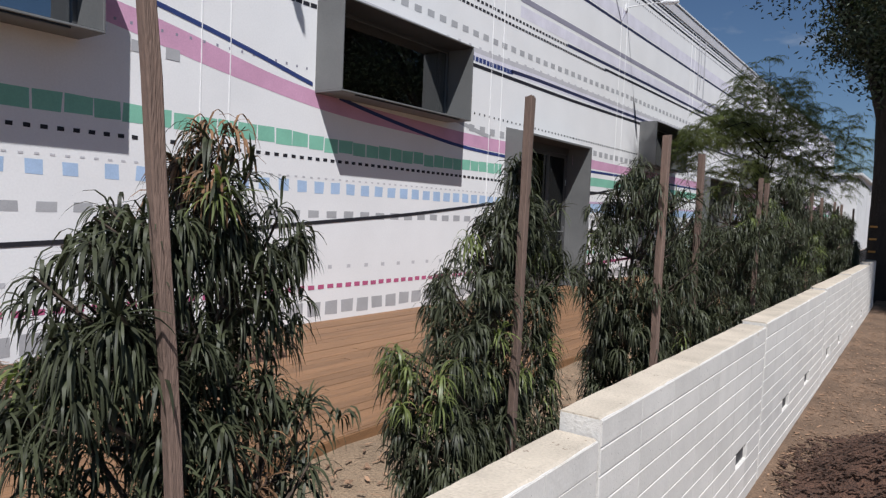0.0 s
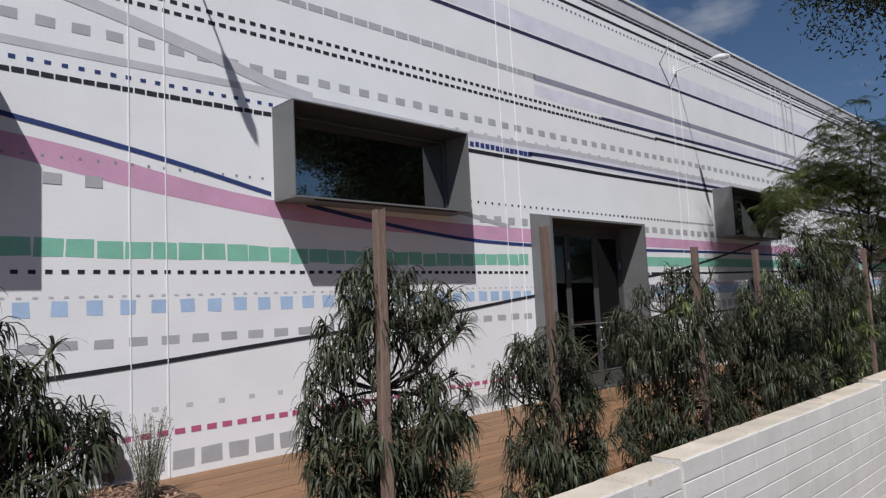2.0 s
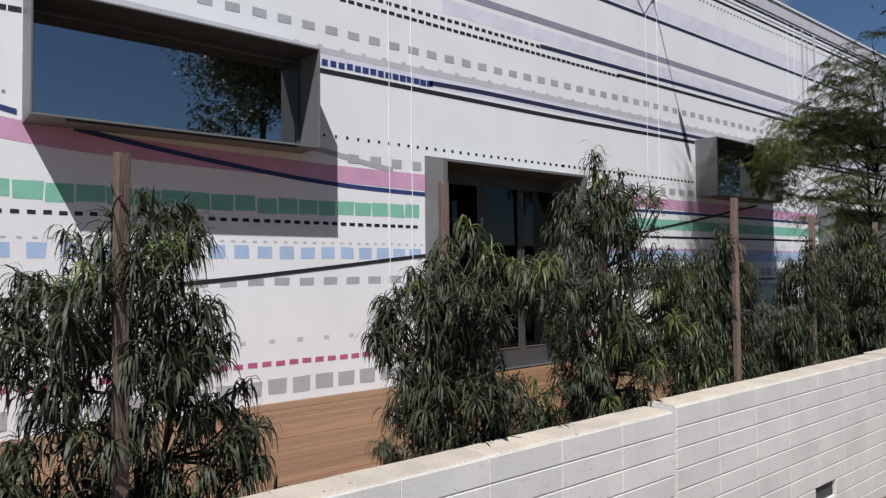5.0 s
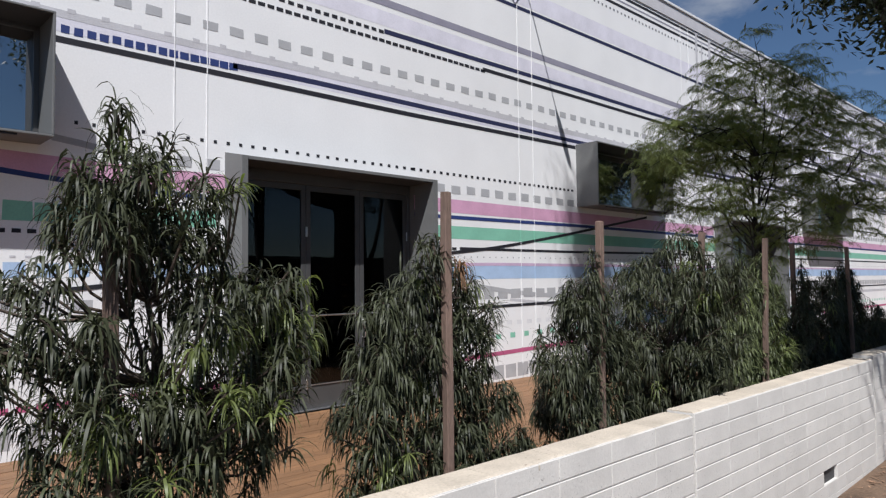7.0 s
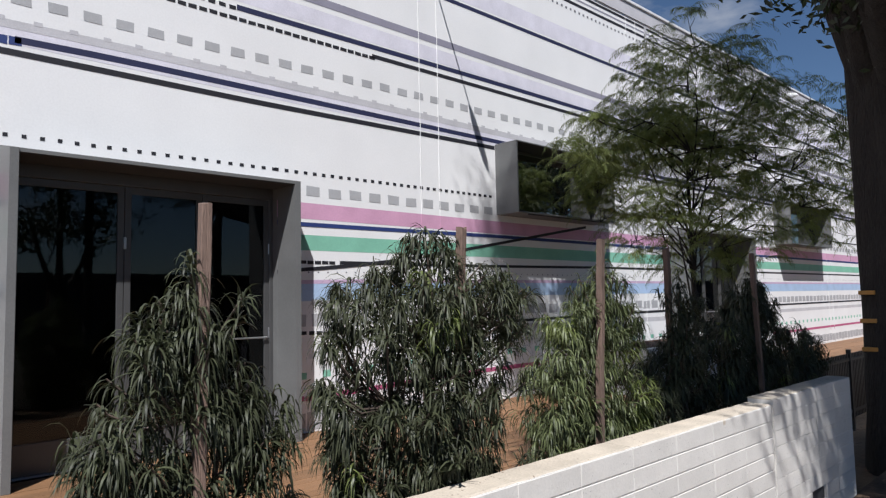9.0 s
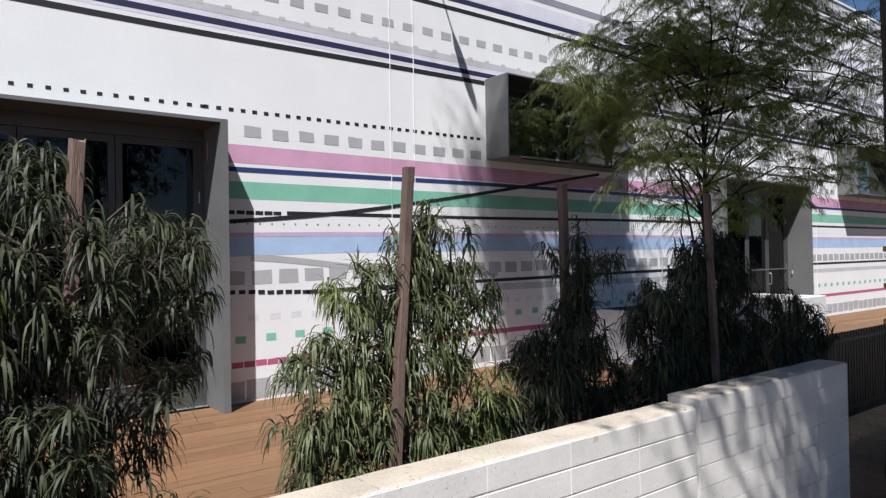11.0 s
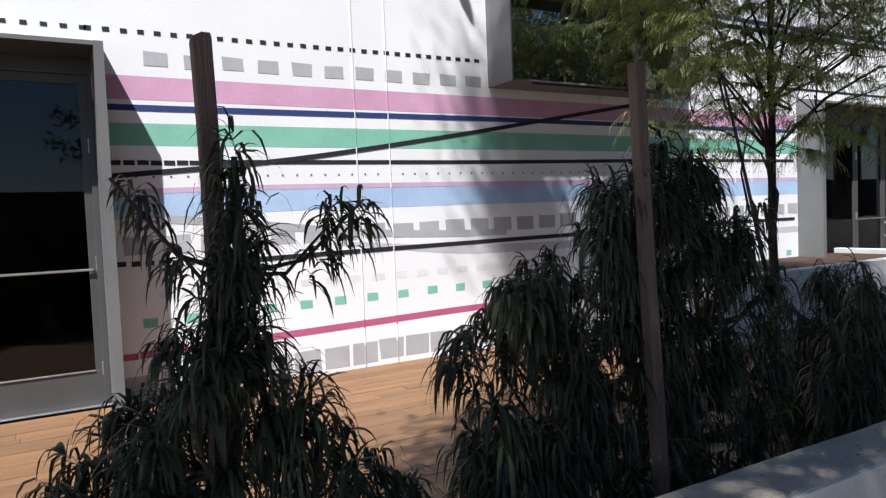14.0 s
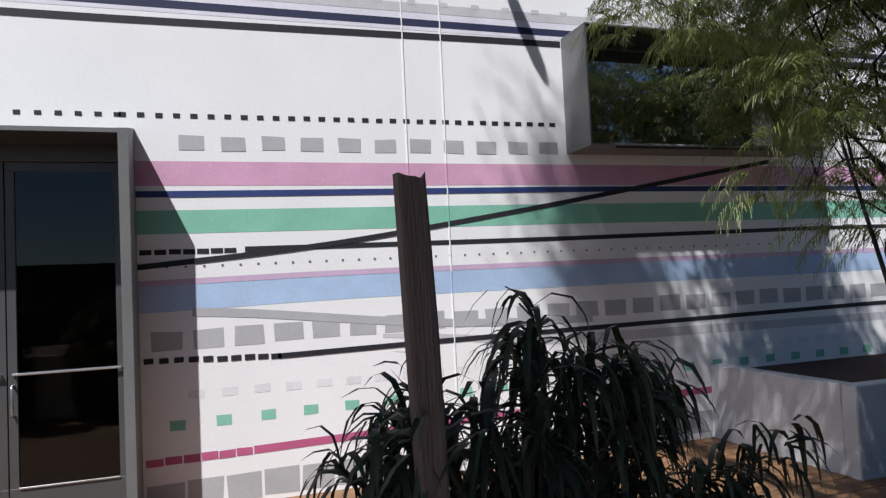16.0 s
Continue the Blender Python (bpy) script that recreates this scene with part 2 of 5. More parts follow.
def fast_mesh(name, verts, quads, mats, mat_index=None, smooth=False):
    """A mesh straight from arrays of vertices and quads."""
    me = bpy.data.meshes.new(name)
    me.from_pydata([], [], [])
    verts, quads = np.asarray(verts, dtype=np.float32), np.asarray(quads, dtype=np.int32)
    me.vertices.add(len(verts))
    me.vertices.foreach_set("co", verts.ravel())
    me.loops.add(quads.size)
    me.loops.foreach_set("vertex_index", quads.ravel())
    me.polygons.add(len(quads))
    me.polygons.foreach_set("loop_start", np.arange(len(quads), dtype=np.int32) * 4)
    me.polygons.foreach_set("loop_total", np.full(len(quads), 4, dtype=np.int32))
    for mm in mats:
        me.materials.append(mm)
    if mat_index is not None:
        me.polygons.foreach_set("material_index", np.asarray(mat_index, dtype=np.int32))
    me.update()
    me.validate()
    if smooth:
        me.shade_smooth()
    return me


# ---- plan ----
FX = -6.78            # face of the painted building
ROOF = 8.14
DECK_Z = 0.08
WINDOWS = [(-0.2, 3.23), (6.295, 9.307), (18.41, 21.30), (30.5, 34.0)]
WIN_Z = (3.137, 4.34)
DOORS = [(11.25, 14.333), (24.3, 28.06)]
DOOR_Z = 3.215
WALL_X = -0.925       # outer face of the block wall
WALL_T = 0.16
Y_END = 62.0
Y_START = -22.0


def ground_z(y):
    return -0.13 + 0.022 * (min(max(y, 4.0), 17.0) - 5)


# ---- ground, sidewalk, bed, deck ----
def ground_sheet():
    ys = [-400, -60, -20, 0, 2, 4, 6, 8, 10, 12, 14, 17, 22, 40, 80, 500]
    xs = [-400, -60, -7, -0.99, -0.94, 0.15, 3, 9, 20, 60, 400]
    bm = bmesh.new()
    g = [[bm.verts.new((x, y, (-0.32 if -30 < x < -0.95 else ground_z(y) - (0.0 if -7 < x < 5 else 0.02)))) for x in xs] for y in ys]
    for j in range(len(ys) - 1):
        for i in range(len(xs) - 1):
            bm.faces.new((g[j][i], g[j][i + 1], g[j + 1][i + 1], g[j + 1][i]))
    return tagged(put_mesh("ground", bm, DIRT), "dry brown earth ground with scattered wood chips", "ground", kind="structure")


ground_sheet()


def strip(name, x0, x1, y0, y1, lift, mat, label, category, step=1.0, thick=0.12):
    n = max(1, int((y1 - y0) / step))
    bm = bmesh.new()
    rows = []
    for i in range(n + 1):
        y = y0 + (y1 - y0) * i / n
        z = ground_z(y) + lift
        rows.append([bm.verts.new(p) for p in ((x0, y, z - thick), (x0, y, z), (x1, y, z), (x1, y, z - thick))])
    for a, b in zip(rows, rows[1:]):
        for k in range(3):
            bm.faces.new((a[k], b[k], b[k + 1], a[k + 1]))
    return tagged(put_mesh(name, bm, mat), label, category, kind="structure")


# sidewalk slabs with joints
sidewalk = tagged(empty("pavement"), "pale grey concrete sidewalk slabs beside bare earth", "pavement", kind="structure")
for i in range(34):
    y0 = -16 + 1.52 * i
    z = ground_z(y0 + 0.75)
    part("slab", box(0.17, y0 + 0.006, z - 0.1, 1.70, y0 + 1.514, z + 0.035, 0.006), CONCRETE, sidewalk)
strip("road", 2.9, 13.5, -60, 120, 0.012, ASPHALT, "dark asphalt street with worn surface", "road", 4, 0.02)

# planting bed behind the wall
def bed_sheet():
    bm = bmesh.new()
    nx, ny = 16, 180
    g = []
    for j in range(ny + 1):
        y = Y_START + (46 - Y_START) * j / ny
        row = []
        for i in range(nx + 1):
            x = -3.24 + (3.24 - 1.06) * i / nx
            z = 0.0 + 0.05 * noise.noise((x * 2.1, y * 2.1, 3.0)) + 0.02 * noise.noise((x * 7, y * 7, 8.0))
            row.append(bm.verts.new((x, y, z)))
        g.append(row)
    for j in range(ny):
        for i in range(nx):
            bm.faces.new((g[j][i], g[j][i + 1], g[j + 1][i + 1], g[j + 1][i]))
    return tagged(put_mesh("planting_bed", bm, BED, smooth=True), "sandy soil planting bed between wall and deck", "planting bed", kind="structure")


bed_sheet()


def chips(name, centre, spread, count, size, mat, label, category, seed, zf):
    """Loose flat chips lying on the ground."""
    rng = np.random.default_rng(seed)
    V, Q = [], []
    for k in range(count):
        x = centre[0] + rng.uniform(-1, 1) * spread[0]
        y = centre[1] + rng.uniform(-1, 1) * spread[1]
        z = zf(x, y)
        if z is None:
            continue
        a, l, w = rng.uniform(0, math.tau), size * rng.uniform(0.5, 1.5), size * rng.uniform(0.15, 0.4)
        tilt = rng.uniform(-0.35, 0.35)
        c, s = math.cos(a), math.sin(a)
        b = len(V)
        for u, v in ((-l, -w), (l, -w), (l, w), (-l, w)):
            V.append((x + u * c - v * s, y + u * s + v * c, z + 0.008 + tilt * u * 0.6 + abs(v) * 0.2))
        Q.append((b, b + 1, b + 2, b + 3))
    return tagged(put_mesh(name, fast_mesh(name, V, Q, [mat]), mat), label, category, kind="stuff")


chips("wood_chips", (-0.36, 9.0), (0.52, 12.0), 5200, 0.022, CHIP, "scattered pale wood chips on bare earth", "wood chips", 3,
      lambda x, y: ground_z(y))
chips("bed_litter", (-2.1, 8.0), (1.0, 12.0), 6000, 0.028, CHIP, "dry bark litter on the planting bed", "litter", 4,
      lambda x, y: 0.015 + 0.05 * noise.noise((x * 2.1, y * 2.1, 3.0)))


def mound(name, cx, cy, rx, ry, h, base, label, seed):
    bm = bmesh.new()
    rings, seg = 14, 40
    prev = [bm.verts.new((cx, cy, base + h))]
    for r in range(1, rings + 1):
        f = r / rings
        ring = []
        for k in range(seg):
            a = k * math.tau / seg
            w = 1 + 0.18 * noise.noise((math.cos(a) * 1.3, math.sin(a) * 1.3, seed))
            x, y = cx + rx * f * w * math.cos(a), cy + ry * f * w * math.sin(a)
            z = base + h * (0.5 + 0.5 * math.cos(math.pi * f)) + 0.035 * noise.noise((x * 9, y * 9, seed)) * (1 - f * 0.7) - 0.012 * f
            ring.append(bm.verts.new((x, y, z)))
        for k in range(seg):
            if len(prev) == 1:
                bm.faces.new((prev[0], ring[k], ring[(k + 1) % seg]))
            else:
                bm.faces.new((prev[k], ring[k], ring[(k + 1) % seg], prev[(k + 1) % seg]))
        prev = ring
    heap = tagged(put_mesh(name, bm, MULCH, smooth=True), label, "mulch", kind="stuff")

    def zf(x, y):
        f = math.hypot((x - cx) / rx, (y - cy) / ry)
        return None if f > 1.02 else base + h * (0.5 + 0.5 * math.cos(math.pi * min(f, 1))) + 0.012
    chips(name + "_chips", (cx, cy), (rx, ry), 2600, 0.028, MULCH, "loose dark shredded bark on the heap", "mulch", seed + 20, zf)
    return heap


mound("mulch_heap", -0.05, 5.55, 0.80, 1.35, 0.34, ground_z(5.5), "heap of dark shredded bark mulch on earth", 5)

# mulch patch against the building where the deck stops
def mulch_patch():
    bm = bmesh.new()
    nx, ny = 10, 40
    g = []
    for j in range(ny + 1):
        y = -14 + 18.75 * j / ny
        g.append([bm.verts.new((FX - 0.02 + 1.40 * i / nx, y, 0.11 + 0.05 * noise.noise((i * 0.5, y * 2, 1.0)) - (0.06 if i == nx else 0))) for i in range(nx + 1)])
    for j in range(ny):
        for i in range(nx):
            bm.faces.new((g[j][i], g[j][i + 1], g[j + 1][i + 1], g[j + 1][i]))
    tagged(put_mesh("mulch_bed", bm, MULCH, smooth=True), "reddish bark mulch bed against the building", "mulch bed", kind="structure")


mulch_patch()
chips("mulch_chips", (FX + 0.7, 1.5), (0.68, 3.2), 3600, 0.03, CHIP, "reddish bark chips on the mulch bed", "mulch", 9, lambda x, y: 0.13)


# ---- the painted building ----
def in_opening(y, z, margin=0.0):
    for a, b in WINDOWS:
        if a - margin < y < b + margin and WIN_Z[0] - margin < z < WIN_Z[1] + margin:
            return True
    for a, b in DOORS:
        if a - margin < y < b + margin and z < DOOR_Z + margin:
            return True
    return False


building = tagged(empty("wall_west", (0, 0, 0)), "white painted masonry facade with striped and dotted mural", "wall", kind="structure")


def facade_wall():
    ycut = sorted({Y_START, Y_END, *[v for p in WINDOWS for v in p], *[v for p in DOORS for v in p]})
    zcut = [-0.4, WIN_Z[0], DOOR_Z, WIN_Z[1], ROOF]
    bm = bmesh.new()
    for y0, y1 in zip(ycut, ycut[1:]):
        for z0, z1 in zip(zcut, zcut[1:]):
            if not in_opening((y0 + y1) / 2, (z0 + z1) / 2):
                add_box(bm, FX - 0.25, y0, z0, FX, y1, z1)
    bmesh.ops.remove_doubles(bm, verts=bm.verts[:], dist=0.0005)
    return part("masonry", bm, WHITE, building)


facade_wall()
part("parapet_cap", box(FX - 0.33, Y_START, ROOF, FX + 0.05, Y_END, ROOF + 0.07, 0.01), LAMPWHITE, building, "white metal parapet cap")
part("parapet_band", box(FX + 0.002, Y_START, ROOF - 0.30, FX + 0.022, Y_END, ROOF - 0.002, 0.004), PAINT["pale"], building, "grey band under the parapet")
# rest of the shell closes the interior; near-black faces paint in its lack of light
shell = tagged(empty("building_shell"), "building shell with white ends and near-black faces for the unlit interior", "building", kind="structure")
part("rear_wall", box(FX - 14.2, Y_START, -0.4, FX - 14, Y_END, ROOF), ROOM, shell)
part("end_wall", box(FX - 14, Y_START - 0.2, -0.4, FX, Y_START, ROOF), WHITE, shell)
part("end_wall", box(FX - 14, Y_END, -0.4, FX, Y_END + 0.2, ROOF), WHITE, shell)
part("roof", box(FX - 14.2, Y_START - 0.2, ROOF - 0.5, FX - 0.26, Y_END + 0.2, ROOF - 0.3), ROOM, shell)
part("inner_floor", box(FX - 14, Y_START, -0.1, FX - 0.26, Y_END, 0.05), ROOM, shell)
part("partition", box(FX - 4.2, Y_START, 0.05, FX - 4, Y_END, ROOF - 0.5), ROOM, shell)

# vertical control joints in pairs, painted over where the broad bands cross them
BANDS = [(0.10, 0.32, "grey"), (0.50, 0.60, "crimson"), (1.775, 1.99, "blue"), (2.42, 2.625, "green"), (2.82, 3.03, "pink")]
for k in range(-4, 11):
    for off in (0.0, 0.385):
        y = 4.57 + 6.07 * k + off
        if not Y_START < y < Y_END:
            continue
        cuts = sorted({0.09, WIN_Z[0], WIN_Z[1], ROOF - 0.31, *[v for q in BANDS for v in q[:2]]} if y > 14.4 else {0.09, WIN_Z[0], WIN_Z[1], ROOF - 0.31})
        for a, b in zip(cuts, cuts[1:]):
            mid = (a + b) / 2
            if in_opening(y, mid, 0.03) or (mid < DOOR_Z and in_opening(y, 1.0, 0.03)):
                continue
            colour = next((c for z0, z1, c in BANDS if z0 < mid < z1), "") if y > 14.4 else ""
            part("control_joint", box(FX + 0.001, y - 0.0055, a, FX + 0.0068, y + 0.0055, b), PAINT[colour] if colour else WHITE, building)


# ---- mural ----
def curve_at(pts, y):
    if y <= pts[0][0]:
        return pts[0][1]
    for (a, za), (b, zb) in zip(pts, pts[1:]):
        if y <= b:
            return za + (zb - za) * (y - a) / (b - a)
    return pts[-1][1]


def soft_at(pts, y):
    return sum(curve_at(pts, y + d) for d in (-0.5, -0.25, 0, 0.25, 0.5)) / 5


def stripe(top, bottom, y0, y1, colour, layer, name="painted_stripe", step=0.25):
    """A painted band between two curves."""
    x = FX + 0.0014 * layer
    n = int((y1 - y0) / step)
    V, Q = [], []
    for i in range(n):
        a, b = y0 + (y1 - y0) * i / n, y0 + (y1 - y0) * (i + 1) / n
        zt0, zt1, zb0, zb1 = soft_at(top, a), soft_at(top, b), soft_at(bottom, a), soft_at(bottom, b)
        if in_opening((a + b) / 2, (zt0 + zb0) / 2, -0.02):
            continue
        k = len(V)
        V += [(x, a, zb0), (x, b, zb1), (x, b, zt1), (x, a, zt0)]
        Q.append((k, k + 1, k + 2, k + 3))
    if Q:
        part(name, fast_mesh(name, V, Q, [PAINT[colour]]), PAINT[colour], building)


def line(pts, h, y0, y1, colour, layer):
    stripe([(y, z + h / 2) for y, z in pts], [(y, z - h / 2) for y, z in pts], y0, y1, colour, layer)


def dots(pts, h, y0, y1, p, w, colour, layer, name="painted_squares"):
    """A row of painted squares; period p and width w run from their first to their second value."""
    rng = random.Random(int(y0 * 10 + h * 1000 + pts[0][1] * 77))
    x = FX + 0.0014 * layer
    V, Q = [], []
    y = y0
    while y < y1:
        f = (y - y0) / (y1 - y0)
        pw, ww = p[0] + (p[1] - p[0]) * f, w[0] + (w[1] - w[0]) * f
        z = curve_at(pts, y) + rng.uniform(-1, 1) * h * 0.04
        if not (in_opening(y, z, 0.01) or in_opening(y + ww, z, 0.01)):
            j = [rng.uniform(-1, 1) * min(h, ww) * 0.045 for _ in range(8)]
            k = len(V)
            V += [(x, y + j[0], z - h / 2 + j[1]), (x, y + ww + j[2], z - h / 2 + j[3]),
                  (x, y + ww + j[4], z + h / 2 + j[5]), (x, y + j[6], z + h / 2 + j[7])]
            Q.append((k, k + 1, k + 2, k + 3))
        y += pw
    if Q:
        part(name, fast_mesh(name, V, Q, [PAINT[colour]]), PAINT[colour], building)


def flat(z):
    return [(0, z), (60, z)]


B, E = Y_START + 1, Y_END - 1
# bands with two edges
stripe([(-8, 4.7), (0, 3.98), (4.04, 3.56), (5.3, 3.29), (6.1, 3.17), (7.2, 3.10), (9.8, 3.03), (60, 3.03)],
       [(-8, 4.5), (0, 3.72), (3.6, 3.38), (4.5, 3.18), (5.3, 3.08), (6.1, 2.96), (7, 2.89), (8.3, 2.85), (11.2, 2.79), (14.6, 2.82), (60, 2.81)], B, E, "pink", 1)
line([(9.3, 3.26), (9.8, 3.20), (10.2, 3.10), (10.7, 3.03)], 0.07, 9.4, 10.7, "grey", 2)
line([(-8, 5.6), (0, 4.32), (3.9, 3.72), (5.3, 3.46), (6.3, 3.22), (7.1, 3.08), (8.4, 2.91), (9.65, 2.785), (11.2, 2.745), (14.6, 2.745), (18.2, 2.775), (60, 2.80)], 0.055, B, E, "navy", 3)
dots([(3, 2.52), (5, 2.51), (7, 2.475), (9, 2.47), (11.2, 2.50), (14, 2.505)], 0.185, B, 14.3, (0.34, 0.262), (0.305, 0.250), "green", 1)
stripe([(14, 2.605), (18, 2.625), (60, 2.63)], [(14, 2.405), (18, 2.42), (60, 2.43)], 14.33, E, "green", 1)
dots(flat(2.275), 0.042, -4, 14.3, (0.165, 0.120), (0.045, 0.095), "black", 2)
dots([(14, 2.25), (20, 2.27)], 0.045, 14.35, 15.1, (0.115, 0.11), (0.093, 0.1), "black", 2)
line([(14, 2.255), (18.4, 2.272), (21.7, 2.31), (60, 2.36)], 0.045, 15.2, E, "black", 2)
# blue squares swelling to a band
dots(flat(1.905), 0.135, B, 3.3, (0.33, 0.33), (0.14, 0.15), "blue", 1)
dots([(3.5, 1.91), (7, 1.90), (11, 1.89)], 0.15, 3.5, 11.2, (0.325, 0.27), (0.145, 0.21), "blue", 1)
stripe([(14, 1.96), (16, 1.995), (60, 2.03)], [(14, 1.735), (16, 1.78), (60, 1.81)], 14.33, E, "blue", 1)
line([(14, 1.985), (16, 2.02), (60, 2.05)], 0.05, 14.33, E, "mauve", 2)
dots(flat(2.025), 0.02, B, 11.2, (0.162, 0.13), (0.03, 0.05), "pale", 2)
dots([(14, 2.12), (18, 2.145)], 0.018, 14.4, E, (0.15, 0.12), (0.02, 0.03), "charcoal", 2)
# grey squares below
dots(flat(1.54), 0.095, B, 11.2, (0.352, 0.335), (0.15, 0.20), "grey", 1)
dots([(14, 1.505), (20, 1.55)], 0.16, 14.42, E, (0.335, 0.30), (0.25, 0.26), "grey", 1)
line([(14.7, 1.755), (15.6, 1.66), (16.6, 1.53), (17.6, 1.46), (19, 1.44)], 0.075, 14.75, 18.6, "grey", 2)
stripe([(16.3, 1.46), (18, 1.30), (24, 1.27)], [(16.3, 1.43), (18, 1.20), (24, 1.18)], 16.4, E, "pale", 1)
# dark rising and level lines
line([(-6, 0.92), (0, 1.07), (3.5, 1.225), (4.6, 1.285), (6.1, 1.41), (8.3, 1.57), (9.66, 1.705), (11.2, 1.87), (14.33, 2.13), (15.6, 2.24), (16.3, 2.325), (18.1, 2.60), (20.3, 2.97), (22, 3.25)], 0.048, B, 21.0, "black", 4)
dots([(14, 1.36), (15.5, 1.305)], 0.048, 14.36, 15.42, (0.118, 0.11), (0.075, 0.09), "black", 3)
line([(15, 1.30), (16.85, 1.33), (19.7, 1.36), (22.5, 1.39), (60, 1.45)], 0.048, 15.45, E, "black", 3)
# small rows low on the wall
dots(flat(0.82), 0.05, B, 11.2, (0.385, 0.37), (0.065, 0.075), "pale", 1)
dots([(14, 0.785), (16, 0.82), (20, 0.86)], 0.085, 14.55, E, (0.37, 0.30), (0.125, 0.13), "green", 1)
dots(flat(1.04), 0.07, 14.7, 22, (0.27, 0.25), (0.13, 0.15), "faint", 1)
dots([(3, 0.55), (9, 0.555)], 0.06, B, 11.2, (0.205, 0.175), (0.09, 0.12), "crimson", 2)
dots([(14, 0.495), (18, 0.58)], 0.066, 14.36, 15.1, (0.145, 0.14), (0.132, 0.13), "crimson", 2)
line([(14, 0.495), (16, 0.535), (18, 0.585), (60, 0.65)], 0.068, 15.22, E, "crimson", 2)
dots([(3, 0.255), (7.5, 0.25), (8.9, 0.275), (11, 0.28)], 0.185, B, 11.2, (0.335, 0.32), (0.235, 0.24), "grey", 1)
dots([(14, 0.205), (18, 0.26)], 0.225, 14.36, E, (0.315, 0.31), (0.285, 0.29), "grey", 1)
# rows at the door head
dots(flat(3.20), 0.115, 3.75, 4.5, (0.385, 0.38), (0.17, 0.17), "grey", 3)
dots([(9, 3.15), (11.2, 3.135)], 0.12, 9.98, 11.2, (0.347, 0.345), (0.17, 0.17), "grey", 3)
dots([(14.3, 3.19), (18.4, 3.195), (60, 3.22)], 0.125, 14.34, 24, (0.345, 0.325), (0.20, 0.22), "grey", 2)
dots([(14.3, 3.19), (18.4, 3.195), (60, 3.22)], 0.125, 28.1, E, (0.33, 0.325), (0.22, 0.23), "grey", 2)
dots(flat(3.425), 0.03, B, 9.36, (0.175, 0.17), (0.018, 0.03), "slate", 2)
dots([(9.7, 3.41), (14, 3.42), (18.4, 3.44)], 0.038, 9.61, 14.2, (0.17, 0.145), (0.035, 0.055), "black", 2)
dots([(14, 3.42), (18.4, 3.44), (60, 3.47)], 0.042, 14.22, 24, (0.142, 0.10), (0.055, 0.088), "black", 2)
line([(24, 3.45), (60, 3.49)], 0.042, 24, E, "black", 2)
# level with the top of the windows
dots(flat(4.245), 0.055, B, 6.26, (0.132, 0.128), (0.10, 0.112), "black", 2)
dots(flat(4.375), 0.042, B, 6.26, (0.16, 0.155), (0.055, 0.06), "navy", 2)
dots(flat(4.355), 0.085, 9.47, 11.35, (0.125, 0.118), (0.085, 0.112), "navy", 2)
line([(11, 4.36), (12.2, 4.395), (60, 4.42)], 0.070, 11.35, E, "ink", 2)
line([(9.7, 4.24), (14, 4.235), (18, 4.28), (60, 4.33)], 0.065, 9.38, E, "black", 2)
stripe([(9.7, 4.50), (60, 4.56)], [(9.7, 4.32), (60, 4.34)], 9.38, E, "lilac", 1)
stripe([(-8, 4.57), (4, 4.58), (6.4, 4.585), (10, 4.54), (12.4, 4.58), (60, 4.68)], [(-8, 4.49), (4, 4.49), (6.4, 4.50), (10, 4.46), (12.4, 4.49), (60, 4.58)], B, E, "pale", 2)
dots([(9, 4.545), (12.4, 4.585), (60, 4.69)], 0.045, 9.2, E, (0.33, 0.32), (0.08, 0.09), "pale", 3)
line([(2, 5.45), (4.4, 5.07), (4.9, 4.96), (5.42, 4.86), (6.07, 4.70), (6.6, 4.56)], 0.14, 2.2, 6.9, "pale", 3)
dots([(0, 4.81), (12, 4.785), (17, 4.85), (60, 4.95)], 0.105, B, E, (0.335, 0.325), (0.17, 0.20), "grey", 2)
# upper rows
dots(flat(5.365), 0.05, B, 13.7, (0.16, 0.135), (0.045, 0.09), "black", 2)
line([(13, 5.375), (18.5, 5.42), (60, 5.46)], 0.07, 13.7, E, "ink", 2)
dots(flat(5.235), 0.048, B, 15.8, (0.16, 0.125), (0.04, 0.105), "black", 2)
line([(13, 5.25), (18.5, 5.275), (60, 5.32)], 0.06, 15.8, E, "black", 2)
dots(flat(5.82), 0.095, B, 11.6, (0.26, 0.25), (0.17, 0.235), "grey", 2)
line(flat(5.81), 0.11, 11.6, E, "slate", 2)
stripe(flat(5.68), flat(5.46), 11.6, E, "lilac", 1)
line(flat(6.57), 0.065, B, E, "ink", 2)
stripe(flat(6.95), flat(6.64), B, E, "lilac", 1)
line(flat(7.53), 0.06, B, E, "black", 2)
line(flat(7.75), 0.06, B, E, "black", 2)
line(flat(7.64), 0.035, 18.0, E, "slate", 2)
dots(flat(7.38), 0.045, B, E, (0.15, 0.14), (0.05, 0.06), "charcoal", 2)


for (ya, w, za, zb) in ((23.55, 0.10, 5.9, 7.9), (23.85, 0.06, 6.1, 7.6), (24.25, 0.13, 5.6, 7.95)):
    stripe([(ya, zb), (ya + w, zb)], [(ya, za), (ya + w, za)], ya, ya + w, "pale", 5, "water_stain", 0.02)


